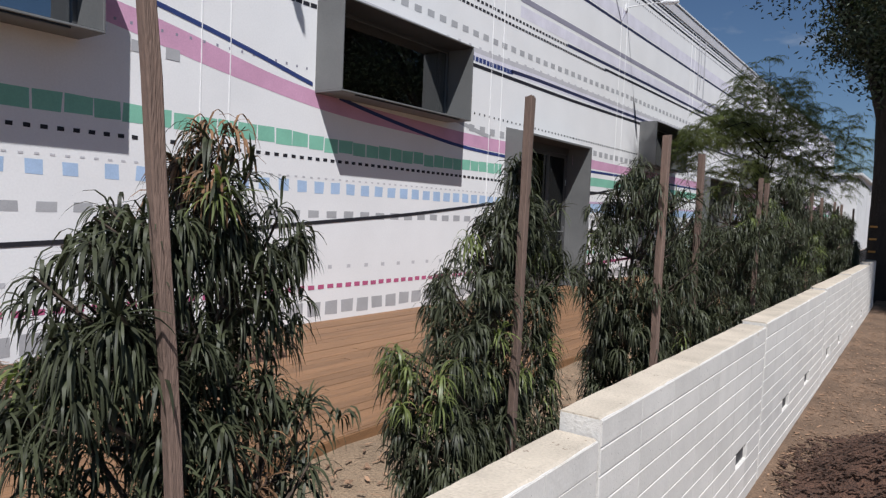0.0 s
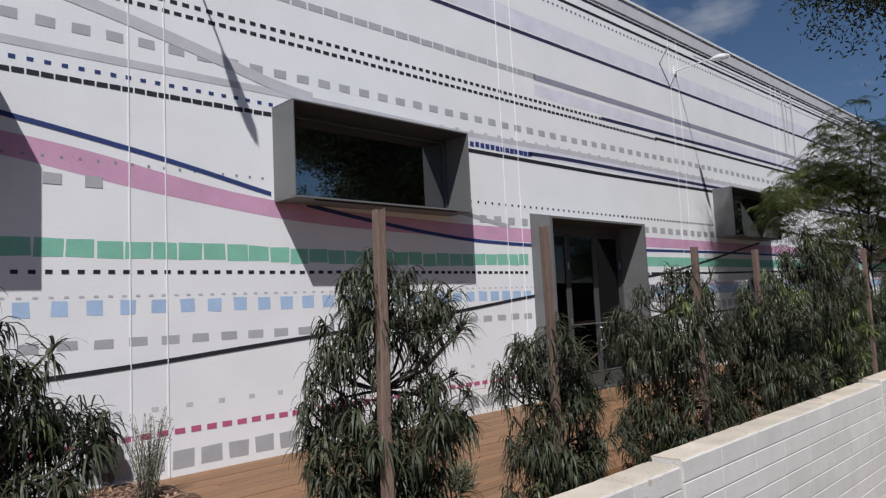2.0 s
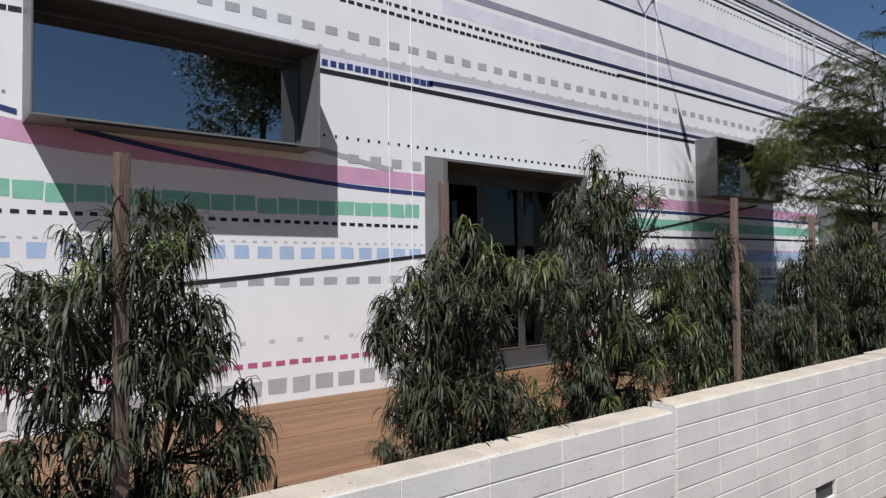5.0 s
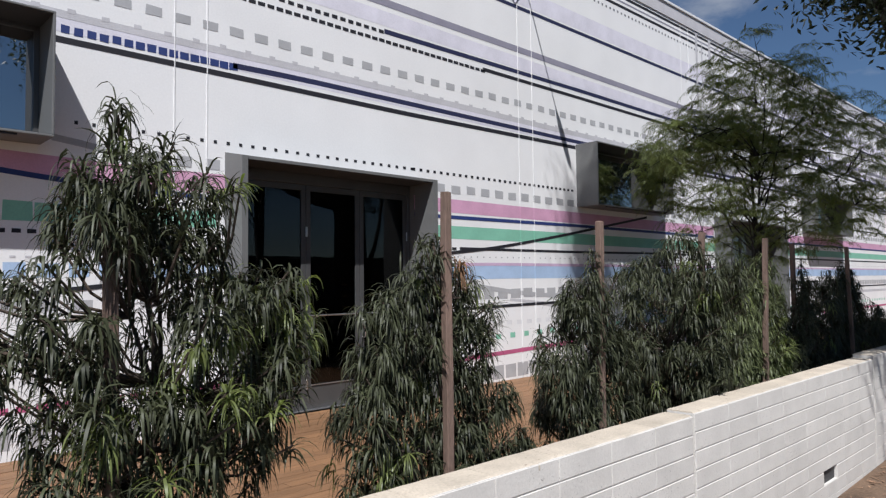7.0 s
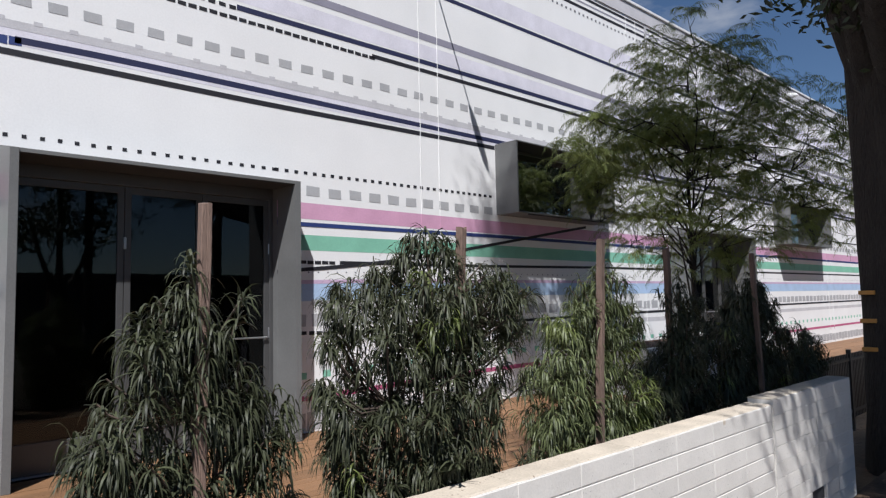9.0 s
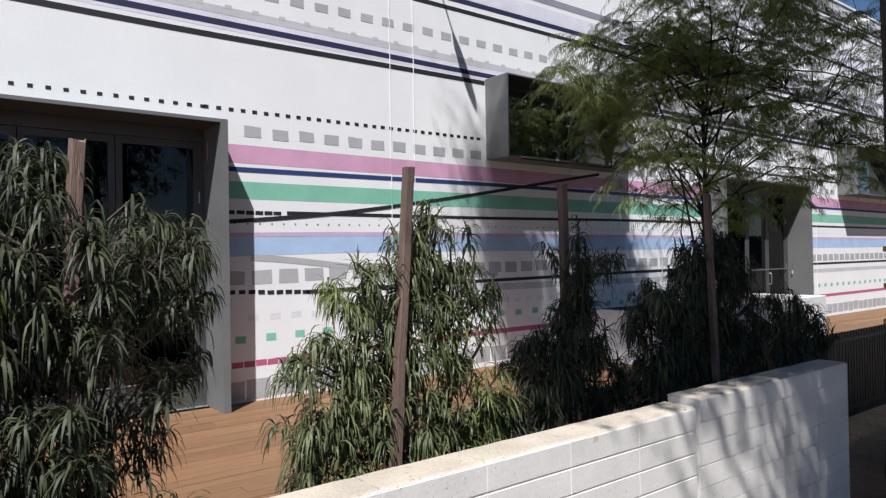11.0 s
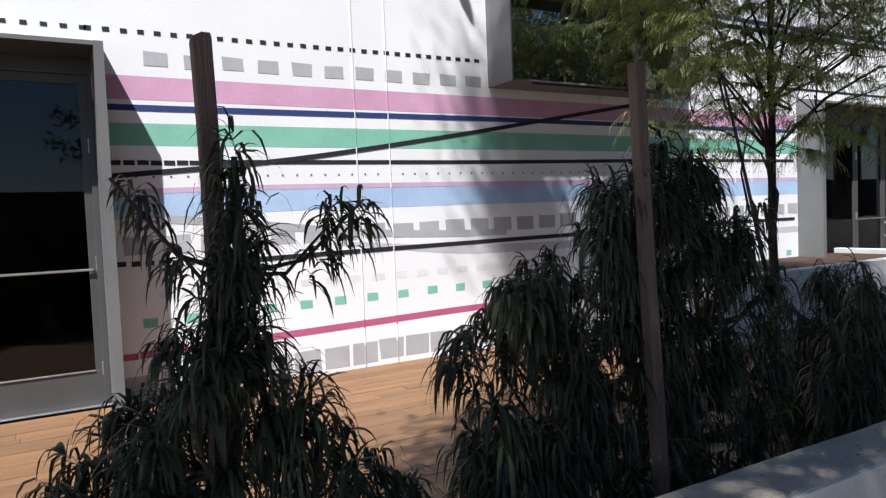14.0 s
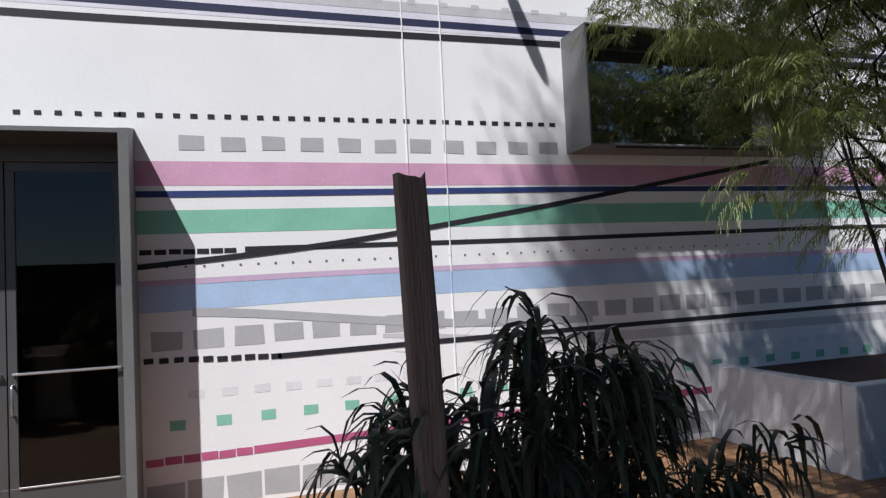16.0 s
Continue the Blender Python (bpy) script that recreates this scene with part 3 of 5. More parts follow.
# ---- windows and doors ----
def window_unit(i, y0, y1):
    z0, z1 = WIN_Z
    out, t = FX + 0.485, 0.022
    w = tagged(empty("window_%d" % i, (0, 0, 0)), "projecting grey metal box window with dark glass", "window", kind="structure")
    back = FX - 0.16
    part("sill_plate", box(back, y0, z0, out, y1, z0 + t, 0.004), FRAME, w)
    part("head_plate", box(back, y0, z1 - t, out, y1, z1, 0.004), FRAME, w)
    part("side_plate", box(back, y0, z0 + t, out, y0 + t, z1 - t, 0.004), FRAME, w)
    part("side_plate", box(back, y1 - t, z0 + t, out, y1, z1 - t, 0.004), FRAME, w)
    sash = bmesh.new()
    gx = FX - 0.02
    a, b, c, d = y0 + t, y1 - t, z0 + t, z1 - t
    s = 0.05
    for q in ((a, c, b, c + s), (a, d - s, b, d), (a, c + s, a + s, d - s), (b - s, c + s, b, d - s)):
        add_box(sash, gx - 0.04, q[0], q[1], gx + 0.03, q[2], q[3], 0.004)
    part("window_frame", sash, ALU, w, "dark bronze sash")
    pane = part("pane", box(gx - 0.008, a + s, c + s, gx, b - s, d - s), GLASS_W, w, "dark reflecting glass pane")
    pane.visible_shadow = False
    # dark sheets put the shade inside the box window into colour
    for q in ((a + 0.001, d - 0.006, b - 0.001, d), (a + 0.001, c, b - 0.001, c + 0.006)):
        part("reveal_shade", box(FX + 0.012, q[0], q[1], out - 0.012, q[2], q[3]), DARK_FILL, w)
    part("drip_edge", box(out - 0.05, y0 + 0.3, z0 - 0.018, out - 0.02, y1 - 0.3, z0 - 0.001), BLACK_METAL, w)
    return w


for i, (a, b) in enumerate(WINDOWS):
    window_unit(i + 1, a, b)


def hood(y0, y1, z0, drop, xa, xb):
    """A plate across the wall whose top falls towards the street."""
    bm = bmesh.new()
    prof = ((xa, z0), (xb, z0), (xb, DOOR_Z), (FX, DOOR_Z + drop), (xa, DOOR_Z + drop))
    a = [bm.verts.new((x, y0, z)) for x, z in prof]
    c = [bm.verts.new((x, y1, z)) for x, z in prof]
    n = len(prof)
    bm.faces.new(a)
    bm.faces.new(c[::-1])
    for k in range(n):
        bm.faces.new((a[k], c[k], c[(k + 1) % n], a[(k + 1) % n]))
    bmesh.ops.recalc_face_normals(bm, faces=bm.faces[:])
    return bm


def door_unit(i, y0, y1):
    out, t, jt = FX + 0.425, 0.035, 0.075
    w = tagged(empty("door_%d" % i, (0, 0, 0)), "grey metal portal with closed double glass doors and sidelights", "door", kind="structure")
    part("jamb_fin", hood(y0, y0 + jt, DECK_Z, 0.09, FX + 0.001, out), FRAME, w)
    part("jamb_fin", hood(y1 - jt, y1, DECK_Z, 0.09, FX + 0.001, out), FRAME, w)
    part("head_fin", hood(y0 + jt, y1 - jt, DOOR_Z - t, 0.09, FX + 0.001, out - 0.012), FRAME, w)
    for ya, yb in ((y0 + 0.002, y0 + jt), (y1 - jt, y1 - 0.002)):
        part("jamb_reveal", box(FX - 0.3, ya, DECK_Z, FX, yb, DOOR_Z - 0.002, 0.004), FRAME, w)
    part("head_reveal", box(FX - 0.3, y0 + jt, DOOR_Z - t, FX, y1 - jt, DOOR_Z - 0.002, 0.004), FRAME, w)
    # dark sheet under the head stands in for the portal's shade
    part("portal_shade", box(FX - 0.09, y0 + jt, DOOR_Z - t - 0.006, out - 0.03, y1 - jt, DOOR_Z - t), DARK_FILL, w)
    gx = FX - 0.16
    a, b, top = y0 + jt, y1 - jt, DOOR_Z - t
    head = box(gx - 0.06, a, top - 0.14, gx + 0.05, b, top, 0.004)
    part("head_panel", head, ALU, w)
    zt = top - 0.14
    lw = 0.88
    cuts = [a, b - 2 * lw - 0.04, b - lw - 0.04, b - 0.04]
    part("jamb_post", box(gx - 0.05, a, DECK_Z, gx + 0.05, a + 0.05, zt, 0.004), ALU, w)
    part("jamb_post", box(gx - 0.05, b - 0.05, DECK_Z, gx + 0.05, b, zt, 0.004), ALU, w)
    for k in range(3):
        p, q = cuts[k] + (0.055 if k == 0 else 0.004), cuts[k + 1] - 0.004
        leaf = bmesh.new()
        s = 0.068
        add_box(leaf, gx - 0.022, p, DECK_Z + 0.012, gx + 0.022, q, DECK_Z + 0.32, 0.003)
        add_box(leaf, gx - 0.022, p, zt - 0.08, gx + 0.022, q, zt - 0.004, 0.003)
        add_box(leaf, gx - 0.022, p, DECK_Z + 0.32, gx + 0.022, p + s, zt - 0.08, 0.003)
        add_box(leaf, gx - 0.022, q - s, DECK_Z + 0.32, gx + 0.022, q, zt - 0.08, 0.003)
        lf = part("sidelight" if k == 0 else "door_leaf", leaf, ALU, w)
        pane = part("pane", box(gx - 0.005, p + s, DECK_Z + 0.32, gx + 0.004, q - s, zt - 0.08), GLASS, lf, "dark reflecting glass pane")
        pane.visible_shadow = False
        if k:
            bar = bmesh.new()
            add_tube(bar, [(gx + 0.05, p + 0.04, 1.31), (gx + 0.05, q - 0.04, 1.31)], [0.011, 0.011], 8)
            for ey in (p + 0.04, q - 0.04):
                add_tube(bar, [(gx + 0.018, ey, 1.31), (gx + 0.05, ey, 1.31)], [0.010, 0.010], 6)
            part("glazing_bead", box(gx + 0.021, p + s, DECK_Z + 0.314, gx + 0.034, q - s, DECK_Z + 0.328, 0.002), STEEL, lf, "bright glazing bead")
            part("push_bar", bar, STEEL, lf, "bright steel push bar")
            for hz in (0.35, 1.3, 2.35):
                yy = p - 0.0 if k == 1 else q
                part("hinge", box(gx + 0.02, yy - 0.015, hz, gx + 0.04, yy + 0.015, hz + 0.13, 0.004), STEEL, lf)
            hy = q - 0.04 if k == 1 else p + 0.04
            if k == 1:
                continue
            hd = bmesh.new()
            add_tube(hd, [(gx + 0.02, hy, 0.98), (gx + 0.075, hy, 0.98), (gx + 0.085, hy, 1.0), (gx + 0.085, hy, 1.20), (gx + 0.075, hy, 1.22), (gx + 0.02, hy, 1.22)], [0.011] * 6, 8)
            part("handle", hd, STEEL, lf, "steel pull handle", True)
    part("threshold", box(gx - 0.06, a,  DECK_Z - 0.002, gx + 0.09, b, DECK_Z + 0.012, 0.003), STEEL, w)
    return w


for i, (a, b) in enumerate(DOORS):
    door_unit(i + 1, a, b)


# wall lamps on long arms
def wall_lamp(y):
    o = tagged(empty("wall_lamp", (FX, y, 7.03)), "white outdoor lamp on a long bracket arm from the facade", "lamp", "wall lamps")
    bm = bmesh.new()
    add_tube(bm, [(0.03, 0, 0), (0.25, -0.04, 0.0), (0.7, -0.12, -0.02), (1.05, -0.18, -0.05)], [0.015, 0.014, 0.013, 0.012], 8)
    part("arm", bm, LAMPWHITE, o, smooth=True)
    part("wall_plate", box(0, -0.06, -0.09, 0.03, 0.06, 0.09, 0.006), LAMPWHITE, o)
    bm = bmesh.new()
    add_tube(bm, [(0.96, -0.165, -0.045), (1.04, -0.18, -0.05), (1.18, -0.205, -0.07), (1.34, -0.23, -0.095), (1.42, -0.245, -0.11)], [0.02, 0.055, 0.075, 0.062, 0.02], 12)
    part("lamp_head", bm, LAMPWHITE, o, "white cobra lamp head", True)
    # thin grey zigzag line along the wall beside the plate
    bm = bmesh.new()
    add_tube(bm, [(0.012, -0.02, -0.08), (0.012, -0.30, -0.42), (0.012, -0.72, 0.05), (0.012, -0.22, 0.58)], [0.009] * 4, 5)
    part("zigzag_line", bm, PAINT["slate"], o, "thin grey zigzag line on the wall")
    return o


for k in (-1, 0, 1, 2):
    wall_lamp(4.80 + 12.15 * k)


# ---- trees and shrubs ----
def strap_leaves(rng, C, A, N, L, F, B, width):
    """Whorls of long narrow leaves that rise, arch over and hang down."""
    seg = 5
    idx = np.repeat(np.arange(len(C)), N)
    C, A, L, F, B = np.array(C)[idx], np.array(A, dtype=float)[idx], np.array(L)[idx], np.array(F)[idx], np.array(B)[idx]
    m = len(idx)
    A /= np.linalg.norm(A, axis=1, keepdims=True)
    ref = np.where(np.abs(A[:, 2:3]) < 0.9, np.array([[0.0, 0, 1]]), np.array([[1.0, 0, 0]]))
    U = np.cross(A, ref)
    U /= np.linalg.norm(U, axis=1, keepdims=True)
    W = np.cross(A, U)
    ph, op = rng.uniform(0, math.tau, (m, 1)), rng.uniform(0.3, 1.45, (m, 1))
    D = A * np.cos(op) + (U * np.cos(ph) + W * np.sin(ph)) * np.sin(op)
    ll = L[:, None] * rng.uniform(0.65, 1.15, (m, 1))
    droop = rng.uniform(0.5, 1.5, (m, 1)) * B[:, None]
    P = C - A * rng.uniform(0, 0.05, (m, 1))
    S = np.cross(D, np.array([[0, 0, 1.0]]))
    S /= np.maximum(1e-3, np.linalg.norm(S, axis=1, keepdims=True))
    S = S + np.array([[0, 0, 1.0]]) * rng.uniform(-0.45, 0.45, (m, 1))
    S *= width * rng.uniform(0.7, 1.3, (m, 1))
    prof = (0.55, 0.95, 1.0, 0.85, 0.55, 0.06)
    bend = (0.24, 0.58, 1.0, 1.1, 0.8, 0.4)
    V = np.zeros((m, 2 * (seg + 1), 3))
    for j in range(seg + 1):
        V[:, 2 * j] = P - S * prof[j]
        V[:, 2 * j + 1] = P + S * prof[j]
        D = D + np.array([[0, 0, -1.0]]) * droop * bend[j]
        D /= np.linalg.norm(D, axis=1, keepdims=True)
        P = P + D * ll / seg
    V[:, :, 2] = np.maximum(V[:, :, 2], 0.02)
    low = (V[:, :, 2] < 1.08) & (V[:, :, 0] > 0.30)
    V[:, :, 0] = np.where(low, 0.30, V[:, :, 0])
    base = (np.arange(m) * 2 * (seg + 1))[:, None]
    Q = np.stack([base + np.array([[2 * j + d for j in range(seg)]]) for d in (0, 1, 3, 2)], axis=2)
    return V.reshape(-1, 3), Q.reshape(-1, 4), np.repeat(F, seg)


def weeping_shrub(seed, y, profile, fore, label, fresh=(), dry=(), arms=(), stars=(), density=290, leaf=0.125, width=0.0036, main_leaf=None):
    """An upright shrub: stems, side twigs inside an outline (height, two edges), each twig ending in whorls of strap leaves."""
    rng = np.random.default_rng(seed)
    o = tagged(empty("weeping_shrub"), label, "shrub", "shrubs behind the wall")
    zs = [p[0] for p in profile]
    H = zs[-1]
    lo = [p[1] - y for p in profile]
    hi = [p[2] - y for p in profile]
    C, A, N, Ls, F, B = [], [], [], [], [], []

    def kind_at(q):
        for fy, fz, fr in fresh:
            if math.hypot(q[1] + y - fy, q[2] - fz) < fr and rng.uniform() < 0.6:
                return 1
        for fy, fz, fr in dry:
            if math.hypot(q[1] + y - fy, q[2] - fz) < fr and rng.uniform() < 0.75:
                return 2
        return 0

    def shoot(q, ax, size, full=True):
        q, ax = np.array(q, dtype=float), np.array(ax, dtype=float)
        ax = ax / np.linalg.norm(ax)
        kind = kind_at(q)
        if not kind and rng.uniform() < 0.012:
            kind = 1
        for back, n, ln in ((0.0, 19, 1.0), (0.045, 9, 1.0), (0.09, 5, 0.85)) if full else ((0.0, 13, 1.0), (0.06, 6, 1.0)):
            C.append(q - ax * back), A.append(ax), N.append(int(n * rng.uniform(0.8, 1.25))), Ls.append(size * ln)
            F.append(kind if back < 0.08 or kind == 2 else 0), B.append(1.0)

    main = []
    for k in range(4):
        top = H - 0.10 if k == 0 else H * rng.uniform(0.55, 0.85)
        side = 0.0 if k == 0 else rng.uniform(-0.5, 0.5)
        pts = []
        for j in range(9):
            z = -0.05 + (top + 0.05) * j / 8
            l, h = np.interp(max(z, zs[0]), zs, lo), np.interp(max(z, zs[0]), zs, hi)
            f = (j / 8) ** 0.8
            pts.append(np.array([min(0.02, fore) * f + rng.normal(0, 0.02) * f - 0.06 * (k % 2) * f, ((l + h) / 2 + side * (h - l) / 2) * f + rng.normal(0, 0.012), z]))
        bm = bmesh.new()
        add_tube(bm, pts, [0.016 * (1 - 0.6 * j / 8) for j in range(9)], 6, False)
        part("stem", bm, TWIG, o, smooth=True)
        main.append(pts)
        shoot(pts[-1] + np.array([0, 0, 0.05]), (rng.normal(0, .15), rng.normal(0, .15), 1), leaf)
    joints = np.array([p for q in main for p in q])
    twigs = bmesh.new()

    def twig(e, r=0.006):
        d = np.linalg.norm(joints - e, axis=1) + 1.6 * np.maximum(0, joints[:, 2] - e[2] + 0.12)
        q = joints[int(np.argmin(d))]
        if np.linalg.norm(e - q) > 0.08:
            add_tube(twigs, [q, (q + e) / 2 + np.array([0, 0, -0.05]), e], [r, r * 0.8, r * 0.6], 4, False)

    area = sum((zs[k + 1] - zs[k]) * (hi[k] - lo[k] + hi[k + 1] - lo[k + 1]) / 2 for k in range(len(zs) - 1))
    clumps = []
    for k in range(int(area * 22)):
        z = zs[0] + (H - zs[0]) * rng.uniform(0, 1)
        clumps.append(np.array([rng.uniform(-0.3, 0.2), np.interp(z, zs, lo) + rng.uniform(0, 1) * (np.interp(z, zs, hi) - np.interp(z, zs, lo)), z]))
    clumps = np.array(clumps)
    k = 0
    while k < int(area * density):
        z = zs[0] + (H - 0.05 - zs[0]) * rng.uniform(0, 1)
        l, h = np.interp(z + 0.04, zs, lo) + 0.055, np.interp(z + 0.04, zs, hi) - 0.055
        half, mid = max(0.02, (h - l) / 2), (h + l) / 2
        if rng.uniform() > half / 0.45:
            continue
        k += 1
        u = rng.uniform(-1, 1)
        deep = math.sqrt(max(0.02, 1 - u * u)) * min(half, 0.42) * rng.choice((-1, 1)) * rng.uniform(0.35, 1.0)
        q = np.array([min(fore, deep), mid + u * half, z])
        # gather the tips a little into clumps, which leaves gaps between them
        c = clumps[int(np.argmin(((clumps - q) ** 2).sum(axis=1)))]
        q = q + (c - q) * np.array([0.15, 0.2, 0.2])
        q[0] = min(q[0], fore)
        if k % 2:
            twig(q)
        shoot(q, (deep * 1.6 + rng.normal(0, 0.15), u * 0.65 + rng.normal(0, 0.15), 0.75), leaf * rng.uniform(0.75, 1.1), k % 3 != 0)
    # looser leaves fill the inside
    for k in range(int(area * 110)):
        z = zs[0] + (H * 0.86 - zs[0]) * rng.uniform(0, 1)
        l, h = np.interp(z, zs, lo), np.interp(z, zs, hi)
        half, mid, u = (h - l) / 2, (h + l) / 2, rng.uniform(-0.65, 0.65)
        q = np.array([min(fore, rng.uniform(-0.5, 0.5) * min(half, 0.4)), mid + u * half, z])
        if k % 3 == 0:
            twig(q)
        shoot(q, (rng.normal(0, 0.4), u + rng.normal(0, 0.3), 0.7), leaf * rng.uniform(0.8, 1.05), False)
    for ay, az, n in arms:
        e = np.array([0.0, ay - y, az])
        twig(e, 0.0055)
        for j in range(n):
            shoot(e + rng.normal(0, 0.03, 3), (rng.normal(0, 0.2), np.sign(e[1]) * 0.5, 0.9), leaf * 0.85, False)
    # young whorls that still stand open like stars, on the outer tips
    heads = [(u0, z0, 1) for u0, z0 in stars]
    for k in range(int(area * 15)):
        z = rng.uniform(zs[0] + 0.3, H - 0.12)
        heads.append((np.interp(z, zs, lo) + rng.uniform(0.1, 0.9) * (np.interp(z, zs, hi) - np.interp(z, zs, lo)) + y, z, 0))
    for hy, z, bright in heads:
        l, h = np.interp(z, zs, lo), np.interp(z, zs, hi)
        half = max(0.05, (h - l) / 2)
        u = max(-1.0, min(1.0, (hy - y - (h + l) / 2) / half))
        q = np.array([min(fore + 0.04, math.sqrt(max(0.04, 1 - u * u)) * min(half, 0.42)), hy - y, z])
        twig(q)
        ax = np.array([0.75 + rng.normal(0, 0.2), u * 0.5 - 0.1 + rng.normal(0, 0.25), 0.75])
        kind = 1 if bright else min(1, kind_at(q))
        for back, n in ((0.0, 16), (0.03, 10)):
            C.append(q - ax * back), A.append(ax), N.append(n), Ls.append(leaf * rng.uniform(0.8, 1.0)), F.append(kind), B.append(rng.uniform(0.3, 0.55))
    V, Q, M = strap_leaves(rng, C, A, N, Ls, F, B, width)
    part("twig_work", twigs, TWIG, o)["kind"] = "stuff"
    part("foliage", fast_mesh("foliage", V, Q, [main_leaf or LEAF, LEAF_NEW, LEAF_DRY], M), main_leaf or LEAF, o)["kind"] = "stuff"
    o.location = (-1.40, y, 0.0)
    return o


TALL = "tall dark green weeping shrub with strap leaves beside a wooden stake"
FRESH = "tall weeping shrub with fresh yellow-green shoots beside a stake"
SHADE = "dense dark weeping shrub in tree shade beside the block wall"
weeping_shrub(99, -1.5, ((0.1, -1.9, -1.1), (1.0, -1.95, -1.05), (1.5, -1.8, -1.2), (1.7, -1.6, -1.4)), 0.1, TALL)
weeping_shrub(100, -0.35, ((0.1, -0.7, 0.1), (0.9, -0.75, 0.15), (1.25, -0.6, 0.1), (1.45, -0.4, -0.2)), 0.1, TALL)
weeping_shrub(101, 0.85, ((0.05, 0.30, 1.30), (0.85, 0.28, 1.30), (1.09, 0.32, 1.42), (1.22, 0.36, 1.14), (1.48, 0.44, 1.22), (1.64, 0.55, 1.20), (1.74, 0.70, 1.10), (1.88, 0.80, 0.97)), 0.07,
              "tall dark weeping shrub with a browned top beside a stake", dry=((0.80, 1.78, 0.14), (0.98, 1.0, 0.12)))
weeping_shrub(102, 2.2, ((0.05, 1.78, 2.60), (0.75, 1.70, 2.76), (0.92, 1.68, 2.76), (1.18, 1.66, 2.68), (1.33, 1.81, 2.70), (1.53, 1.90, 2.78), (1.70, 2.05, 2.52), (1.80, 2.18, 2.42), (1.93, 2.24, 2.38)), 0.06, FRESH,
              fresh=((1.76, 1.08, 0.13), (1.97, 1.48, 0.08), (2.5, 0.95, 0.07)), density=250,
              stars=((2.27, 1.05), (2.45, 1.12), (2.06, 1.22), (1.70, 1.12)))
weeping_shrub(103, 3.63, ((0.05, 3.38, 3.92), (0.9, 3.32, 3.95), (1.14, 3.27, 3.93), (1.36, 3.23, 4.07), (1.46, 3.25, 3.93), (1.52, 3.28, 3.91), (1.69, 3.31, 3.98), (1.79, 3.34, 4.01), (1.88, 3.38, 3.86), (2.03, 3.58, 3.72)), 0.30, TALL)
weeping_shrub(104, 4.67, ((0.05, 4.40, 4.98), (0.97, 4.33, 5.03), (1.2, 4.41, 5.01), (1.48, 4.31, 4.99), (1.58, 4.42, 4.93), (1.72, 4.58, 4.74)), 0.18,
              "low rounded weeping shrub below a bare stake top", fresh=((4.36, 0.95, 0.10),))
weeping_shrub(105, 5.85, ((0.05, 5.55, 6.30), (0.88, 5.50, 6.42), (1.0, 5.30, 6.43), (1.13, 5.28, 6.40), (1.26, 5.48, 6.36), (1.54, 5.37, 6.30), (1.63, 5.42, 6.24), (1.84, 5.65, 6.18), (1.98, 5.93, 6.10)), 0.28, TALL, fresh=((5.95, 1.72, 0.08),))
weeping_shrub(106, 7.2, ((0.05, 6.95, 7.60), (0.9, 6.85, 7.78), (1.08, 6.82, 7.92), (1.18, 6.84, 7.88), (1.28, 6.84, 7.58), (1.5, 6.78, 7.54), (1.67, 6.92, 7.56), (1.80, 7.12, 7.52), (1.95, 7.24, 7.44)), 0.32, FRESH, fresh=((7.34, 1.86, 0.13), (7.7, 1.12, 0.10)))
weeping_shrub(107, 8.32, ((0.05, 8.08, 8.56), (0.88, 8.06, 8.62), (1.0, 8.0, 8.70), (1.2, 7.96, 8.80), (1.34, 7.94, 8.82), (1.48, 7.86, 8.88), (1.58, 7.73, 9.0), (1.68, 7.68, 9.05), (1.80, 7.69, 9.03), (1.85, 7.90, 8.68), (1.90, 7.96, 8.58), (2.0, 7.98, 8.62), (2.10, 8.04, 8.62), (2.16, 8.12, 8.44), (2.25, 8.13, 8.36), (2.35, 8.22, 8.32)), 0.34, FRESH,
              fresh=((8.86, 1.66, 0.24), (7.78, 1.74, 0.10), (8.45, 1.5, 0.13), (7.93, 1.02, 0.12), (8.15, 1.35, 0.08)), dry=((8.42, 1.74, 0.05),), stars=((8.42, 1.42), (8.60, 1.36), (8.58, 2.06), (8.24, 1.22)))
weeping_shrub(108, 9.6, ((0.05, 9.20, 10.15), (1.0, 9.02, 10.28), (1.25, 9.08, 10.15), (1.42, 9.15, 9.97), (1.6, 9.13, 10.06), (1.82, 9.32, 9.88), (2.0, 9.52, 9.70)), 0.05, FRESH, fresh=((9.5, 1.28, 0.10), (9.28, 1.0, 0.10), (9.85, 1.75, 0.06)), dry=((9.72, 1.9, 0.10),))
weeping_shrub(109, 10.8, ((0.05, 10.5, 11.2), (1.2, 10.38, 11.27), (1.4, 10.36, 11.22), (1.52, 10.52, 11.1), (1.7, 10.57, 11.02), (1.92, 10.68, 10.84)), 0.06, TALL)
weeping_shrub(110, 11.95, ((0.05, 11.5, 12.3), (1.07, 11.33, 12.32), (1.32, 11.28, 12.3), (1.5, 11.26, 12.44), (1.75, 11.32, 12.46), (1.85, 11.40, 12.40), (1.94, 11.6, 12.10), (2.09, 11.83, 11.99)), 0.32, TALL, fresh=((11.7, 1.62, 0.08),), density=330)
